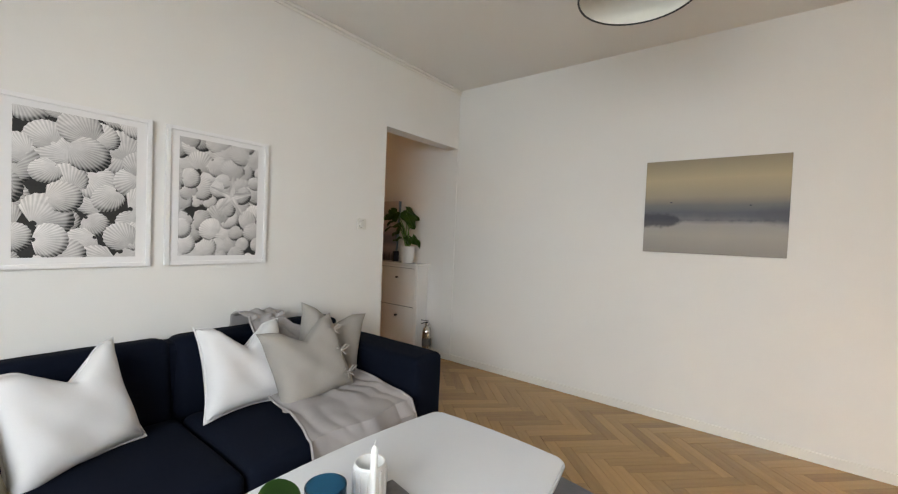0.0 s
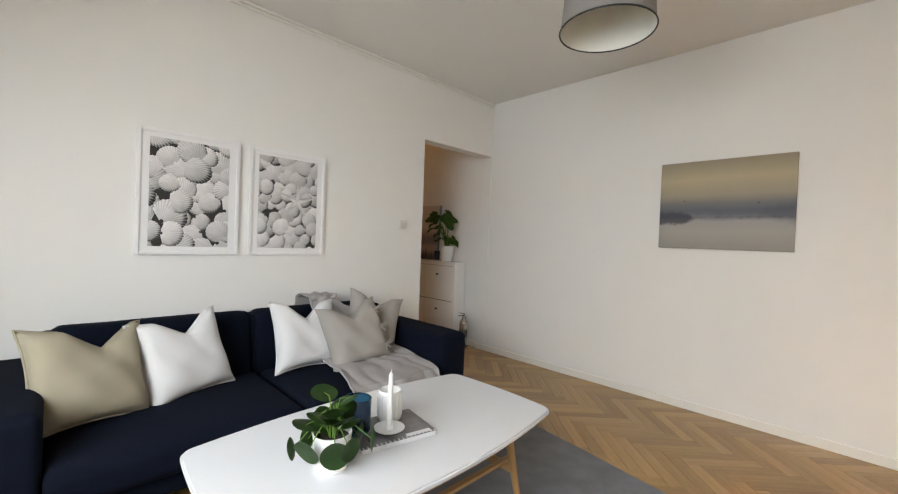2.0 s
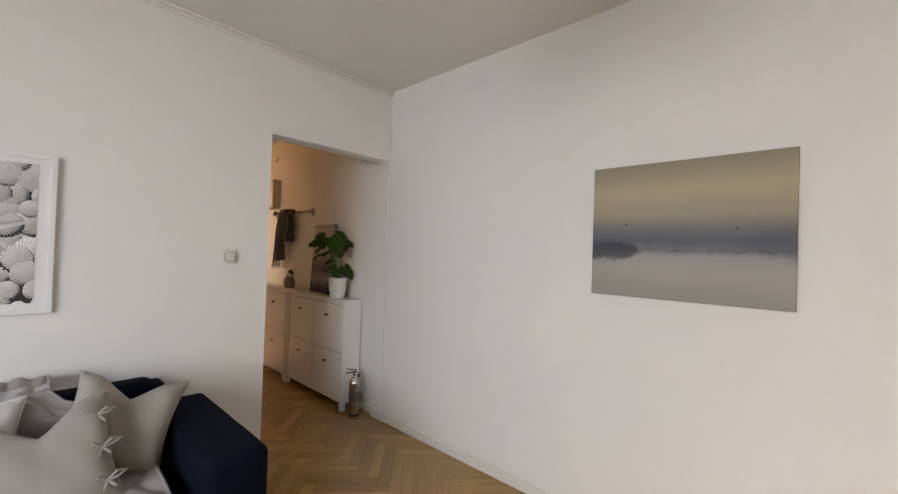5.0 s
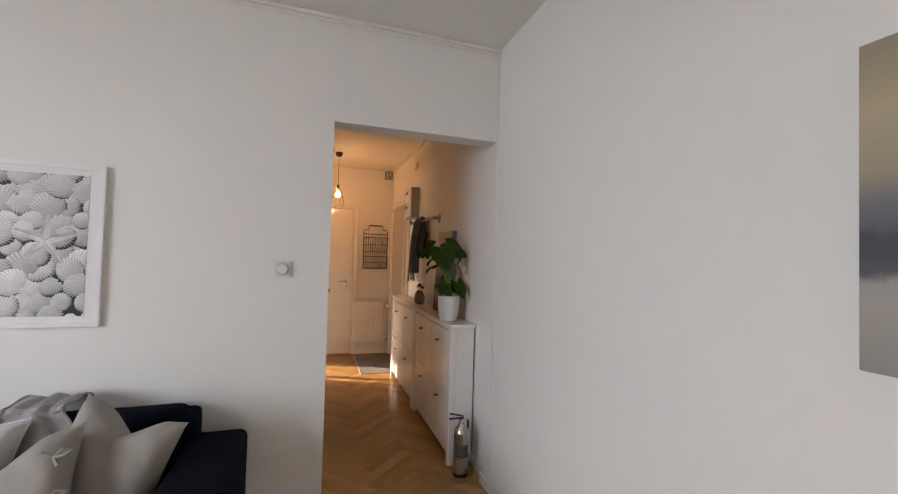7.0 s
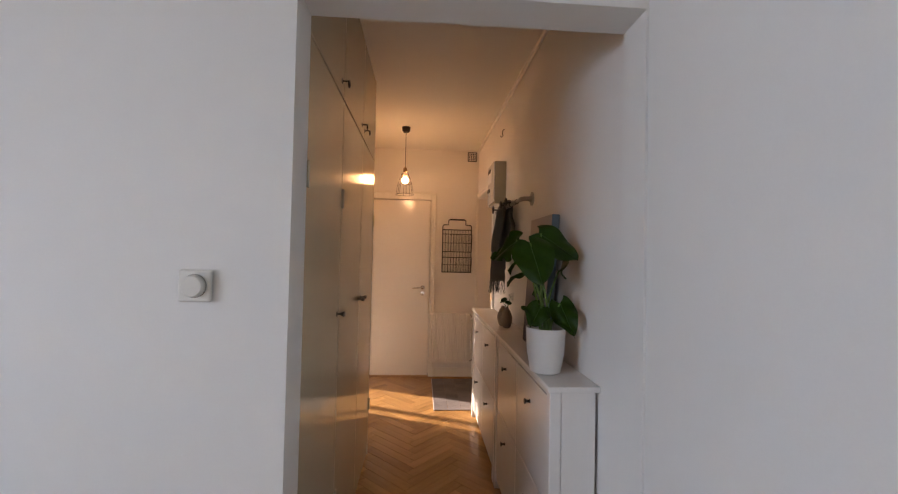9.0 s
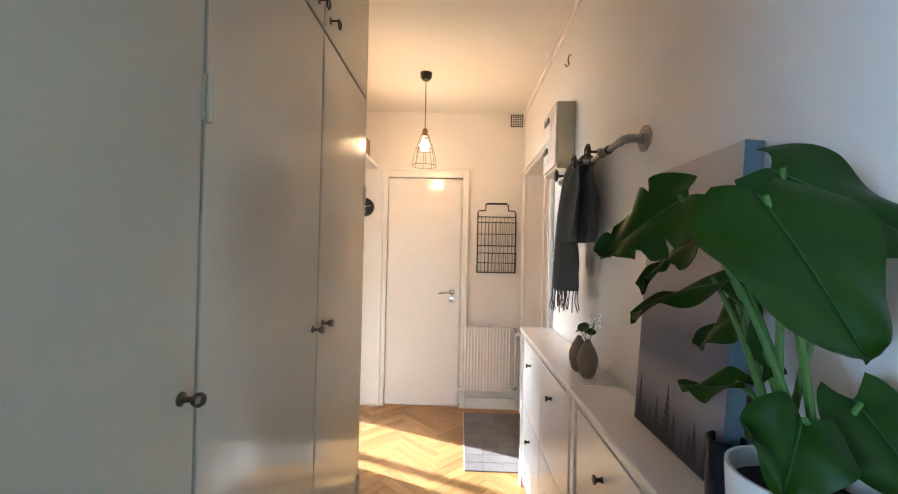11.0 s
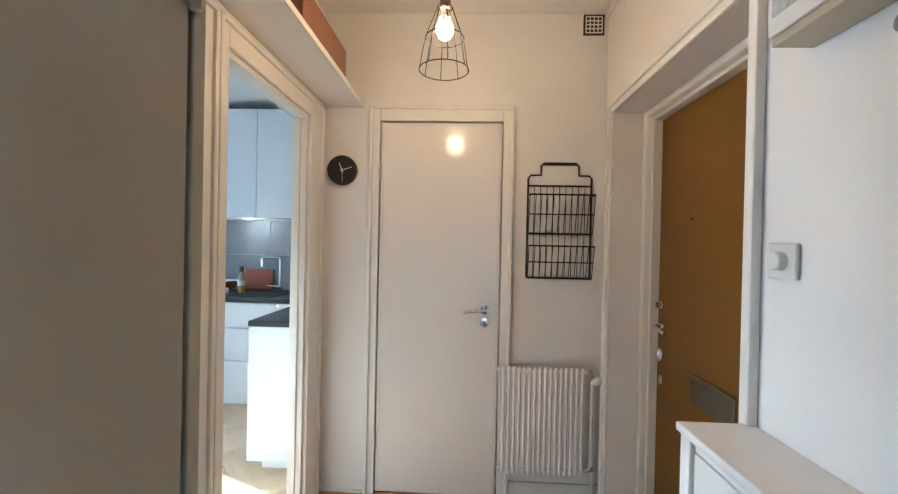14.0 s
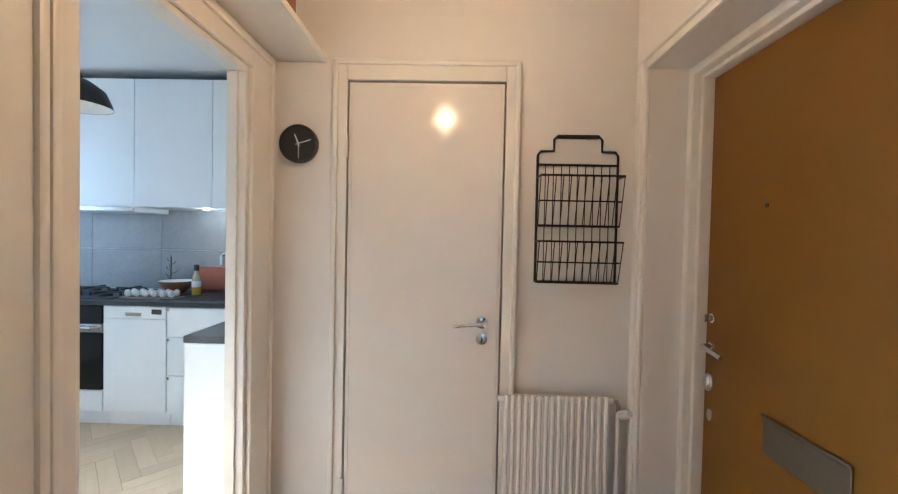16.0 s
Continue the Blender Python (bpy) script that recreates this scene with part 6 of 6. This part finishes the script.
sink = thing("sink", (-2.56, 4.92, 0.8915), "black composite kitchen sink let into the worktop", "sink")
part("rim", join(bx(-0.26, 0.26, -0.20, -0.175, 0, 0.006, 0.002), bx(-0.26, 0.26, 0.175, 0.20, 0, 0.006, 0.002), bx(-0.26, -0.235, -0.1745, 0.1745, 0, 0.006, 0.002), bx(0.235, 0.26, -0.1745, 0.1745, 0, 0.006, 0.002)), BLACK, sink)
part("bowl", bx(-0.234, 0.234, -0.174, 0.174, 0.0003, 0.0015), BLACK, sink)
tap = thing("kitchen_tap", (-2.45, 5.15, 0.8915), "tall chrome kitchen mixer tap", "tap")
part("base", lathe([(0, 0), (0.026, 0), (0.026, 0.05), (0.022, 0.055), (0, 0.055)], 20), CHROME, tap)
part("spout", tube([(0, 0, 0.05), (0, 0, 0.30), (-0.01, -0.005, 0.315), (-0.13, -0.06, 0.315), (-0.14, -0.066, 0.305), (-0.14, -0.066, 0.23)], 0.012, 12), CHROME, tap)
part("lever", tube([(0.0, -0.02, 0.045), (-0.10, -0.05, 0.055)], 0.008, 10), CHROME, tap)

hob = thing("gas_hob", (-3.433, 4.92, 0.8915), "black gas hob with iron pan supports", "hob")
part("plate", bx(-0.29, 0.29, -0.25, 0.25, 0, 0.008, 0.003), BLACK, hob)
for x in (-0.15, 0.15):
    for y in (-0.12, 0.12):
        part("burner", lathe([(0, 0.008), (0.045, 0.008), (0.045, 0.02), (0.03, 0.024), (0, 0.024)], 18, (x, y, 0)), BLACK, hob)
        part("pan_support", join(bx(x - 0.12, x + 0.12, y - 0.006, y + 0.006, 0.03, 0.042, 0.002), bx(x - 0.006, x + 0.006, y - 0.1, y + 0.1, 0.0305, 0.0425, 0.002), bx(x - 0.12, x - 0.108, y - 0.006, y + 0.006, 0.008, 0.0298), bx(x + 0.108, x + 0.12, y - 0.006, y + 0.006, 0.008, 0.0298)), BLACK, hob)

# upper cabinets
for x0, x1 in ((-4.45, -3.77), (-3.768, -3.171), (-3.169, -2.571), (-2.569, -1.60)):
    u = thing("wall_cabinet", (x0, 4.92, 1.565), "tall white handleless kitchen wall cabinet", "kitchen cabinet", "kitchen wall cabinets")
    w = x1 - x0
    part("carcass", bx(0.001, w - 0.001, 0.021, 0.345, 0.004, 0.965), KWHITE, u)
    part("door", bx(0.0015, w - 0.0015, 0, 0.0205, 0, 0.965, 0.002), KWHITE, u)
hood = thing("range_hood", (-3.741, 4.89, 1.525), "slim white pull-out range hood", "range hood")
part("body", bx(0.005, 0.595, 0.0, 0.37, 0, 0.038, 0.003), KWHITE, hood)
part("front_lip", bx(0.005, 0.595, -0.012, -0.0005, 0.004, 0.034, 0.003), STEEL, hood)
spot = thing("cabinet_spotlight", (-2.703, 5.07, 1.5645), "small round spotlight lit under the wall cabinet", "spotlight")
part("ring", lathe([(0.03, 0), (0.034, -0.001), (0.034, -0.006), (0.028, -0.007)], 22), CHROME, spot)
part("lens", lathe([(0, -0.005), (0.028, -0.005)], 22), glowing("spot_lens", (1.0, 0.95, 0.85), 5), spot)
spot_light = new("spot_light", bpy.data.lights.new("spot_light", "POINT"))
spot_light.data.energy, spot_light.data.shadow_soft_size, spot_light.data.color = 0.5, 0.025, (1.0, 0.93, 0.82)
spot_light.location = (-2.703, 5.07, 1.535)

splash = tagged(new("wall_splashback"), "grey concrete-look tiles behind the worktop", kind="structure")
splash.location = (-4.403, 5.267, 0.893)
for i in range(5):
    for j in range(2):
        part("tile", bx(0.6 * i + 0.0015, 0.6 * (i + 1) - 0.0015, -0.010, 0, 0.334 * j + 0.0015, 0.334 * (j + 1) - 0.0015, 0.001, 1), CONCRETE, splash)

# things on the worktop
board = thing("chopping_board", (-2.463, 5.235, 0.8915), "red-brown wooden chopping board leaning on the tiles", "chopping board")
board.matrix_basis = pose(-2.723, 5.225, 0.892, -9, 0, 0)
part("board", bx(-0.17, 0.17, -0.01, 0.01, 0, 0.20, 0.008, 3), mat("cherry_board", (0.28, 0.08, 0.035), 0.5, vary=0.25, stretch=(1, 6, 6)), board)
bowl = thing("serving_bowl", (-2.923, 5.05, 0.8915), "white lined wooden serving bowl", "bowl")
part("body", lathe([(0, 0.0003), (0.04, 0.0003), (0.10, 0.05), (0.128, 0.10), (0.124, 0.10), (0.094, 0.052), (0.03, 0.01), (0, 0.01)], 32), MDF, bowl)
part("lining", lathe([(0.1235, 0.1003), (0.0935, 0.0525), (0.03, 0.0108), (0, 0.0106)], 32), POTW, bowl)
bottle = thing("oil_bottle", (-2.723, 4.98, 0.8915), "oil bottle with yellow oil and black cap", "bottle")
part("glass", lathe([(0, 0.0003), (0.030, 0.0003), (0.032, 0.005), (0.032, 0.11), (0.024, 0.15), (0.015, 0.165), (0.015, 0.19), (0, 0.19)], 24), mat("clear_oil_glass", (0.45, 0.40, 0.25), 0.15, vary=0.1, bump=0), bottle)
part("oil", lathe([(0.0325, 0.006), (0.0325, 0.06)], 24), mat("yellow_oil", (0.55, 0.33, 0.02), 0.2, vary=0.1, bump=0), bottle)
part("label", lathe([(0.0327, 0.065), (0.0327, 0.11)], 24), PAPER, bottle)
part("cap", lathe([(0.0, 0.236), (0.018, 0.236), (0.019, 0.19), (0, 0.19)], 20), BLACK, bottle)
tray = thing("egg_tray", (-2.923, 4.79, 0.8915), "tray of white eggs on the worktop", "eggs")
part("tray", bx(-0.20, 0.20, -0.06, 0.06, 0.0003, 0.012, 0.004), CLAY, tray)
for i in range(6):
    for j in range(2):
        part("egg", lathe([(0, 0), (0.013, 0.003), (0.022, 0.016), (0.021, 0.032), (0.012, 0.048), (0, 0.053)], 14, (-0.16 + 0.064 * i, -0.028 + 0.056 * j, 0.0122)), POTW, tray)
twig = thing("decor_tree", (-3.063, 5.17, 0.8915), "small dark wire ornament tree", "ornament")
part("trunk", tube([(0, 0, 0), (0.004, 0, 0.28)], 0.004, 6), BLACKWIRE, twig)
part("foot", lathe([(0, 0), (0.04, 0), (0.038, 0.008), (0, 0.01)], 18), BLACKWIRE, twig)
for k in range(9):
    z, a = 0.07 + 0.024 * k, k * 2.2
    l = 0.09 * (1 - k / 12)
    part("twig", tube([(0, 0, z), (l * 0.6 * math.cos(a), l * 0.6 * math.sin(a) * 0.4, z + 0.012), (l * math.cos(a), l * math.sin(a) * 0.4, z + 0.035)], 0.0022, 5), BLACKWIRE, twig)

kp = thing("kitchen_pendant", (-2.64, 3.90, HH), "black metal dome pendant lamp", "pendant lamp")
kz = 2.0 - HH
part("dome", lathe([(0.150, kz), (0.146, kz + 0.02), (0.12, kz + 0.085), (0.06, kz + 0.13), (0.03, kz + 0.14), (0.02, kz + 0.17), (0, kz + 0.17)], 36), BLACK, kp)
part("inner", lathe([(0.148, kz + 0.001), (0.144, kz + 0.02), (0.118, kz + 0.082), (0.05, kz + 0.125), (0, kz + 0.13)], 36), POTW, kp)
part("cord", tube([(0, 0, kz + 0.17), (0, 0, -0.001)], 0.003, 6), BLACK, kp)

# ---------------------------------------------------------------- parquet


def blocks(x0, x1, y0, y1, w, L):
    """Centres and turns of a diagonal herringbone over a rectangle."""
    out = []
    n = int(round(L / w))
    c45 = math.sqrt(0.5)
    R = int((abs(x1 - x0) + abs(y1 - y0)) / w) + 4
    cx, cy = (x0 + x1) / 2, (y0 + y1) / 2
    for i in range(-R, R):
        for j in range(-R, R):
            # a unit of two blocks repeats along (w, w) and (L, -L)
            for kind in (0, 1):
                if kind == 0:
                    px, py = i * w + j * L + L / 2, i * w - j * L + w / 2
                else:
                    px, py = i * w + j * L + L + w / 2, i * w - j * L + w - L / 2
                wx, wy = cx + c45 * (px - py), cy + c45 * (px + py)
                if x0 - L < wx < x1 + L and y0 - L < wy < y1 + L:
                    out.append((wx, wy, 45 + 90 * kind))
    return out


def clip_block(cx, cy, rz, L, w, box):
    """The block's outline cut to the room."""
    c, s = math.cos(radians(rz)), math.sin(radians(rz))
    poly = [(cx + c * a - s * b, cy + s * a + c * b) for a, b in ((-L / 2, -w / 2), (L / 2, -w / 2), (L / 2, w / 2), (-L / 2, w / 2))]
    for axis, lim, sign in ((0, box[0], 1), (0, box[1], -1), (1, box[2], 1), (1, box[3], -1)):
        res = []
        for p, q in zip(poly, poly[1:] + poly[:1]):
            dp, dq = sign * (p[axis] - lim), sign * (q[axis] - lim)
            if dp >= 0:
                res.append(p)
            if dp * dq < 0:
                f = dp / (dp - dq)
                res.append((p[0] + (q[0] - p[0]) * f, p[1] + (q[1] - p[1]) * f))
        poly = res
        if len(poly) < 3:
            return None
    return poly


def parquet(base_name, label, box, near, mats, w, L, limit):
    """Whole blocks in the near stretch are pieces of their own; the rest, and cut blocks, are joined."""
    floor_top = tagged(new(base_name), label, kind="structure")
    block_me = None
    g = 0.0006
    rest_v, rest_f = [], []
    made = 0
    rr = random.Random(7)
    for cx, cy, rz in blocks(*box, w, L):
        poly = clip_block(cx, cy, rz, L - 2 * g, w - 2 * g, box)
        if not poly:
            continue
        whole = len(poly) == 4 and box[0] + L < cx < box[1] - L * 0.2 and box[2] + L * 0.6 < cy < box[3] - L * 0.6
        dz = rr.uniform(-0.0004, 0.0003)
        if whole and near(cx, cy) and made < limit:
            if block_me is None:
                bm = bx(-L / 2 + g, L / 2 - g, -w / 2 + g, w / 2 - g, -0.0075, 0.0, 0.0007, 1)
                block_me = bpy.data.meshes.new("parquet_block")
                bm.to_mesh(block_me)
                bm.free()
                block_me.materials.append(mats[0])
            ob = new("parquet_block", block_me)
            ob.parent = floor_top
            ob.matrix_basis = pose(cx, cy, dz, 0, 0, rz)
            made += 1
        else:
            k = len(rest_v)
            m = len(poly)
            rest_v += [(x, y, dz) for x, y in poly] + [(x, y, -0.0075) for x, y in poly]
            rest_f.append(tuple(range(k, k + m)))
            rest_f += [(k + (i + 1) % m, k + i, k + m + i, k + m + (i + 1) % m) for i in range(m)]
    me = bpy.data.meshes.new("parquet_field")
    me.from_pydata(rest_v, [], rest_f)
    me.materials.append(mats[1])
    ob = tagged(new("parquet_field", me), kind="stuff")
    ob.parent = floor_top


parquet("floor_living", "warm oak herringbone parquet laid diagonally", (XW, 0.0, -4.6, 0.13), lambda x, y: x > -1.75 and y > -3.6, (OAK_P, OAK), 0.07, 0.42, 200)
parquet("floor_hall", "warm oak herringbone parquet in the hall", (XK - TH - 0.01, 0.3, 0.1305, YE + 0.05), lambda x, y: True, (OAK_P, OAK), 0.07, 0.42, 260)
parquet("floor_kitchen", "pale oak herringbone parquet in the kitchen", (XW, XK - TH - 0.0105, 2.665, 5.27), lambda x, y: x > -3.0, (OAKPALE_P, OAKPALE), 0.09, 0.45, 120)
parquet("floor_bedroom", "pale oak herringbone parquet in the bedroom", (XW, XK - TH - 0.0105, 0.3, 2.55), lambda x, y: False, (OAKPALE, OAKPALE), 0.09, 0.45, 0)
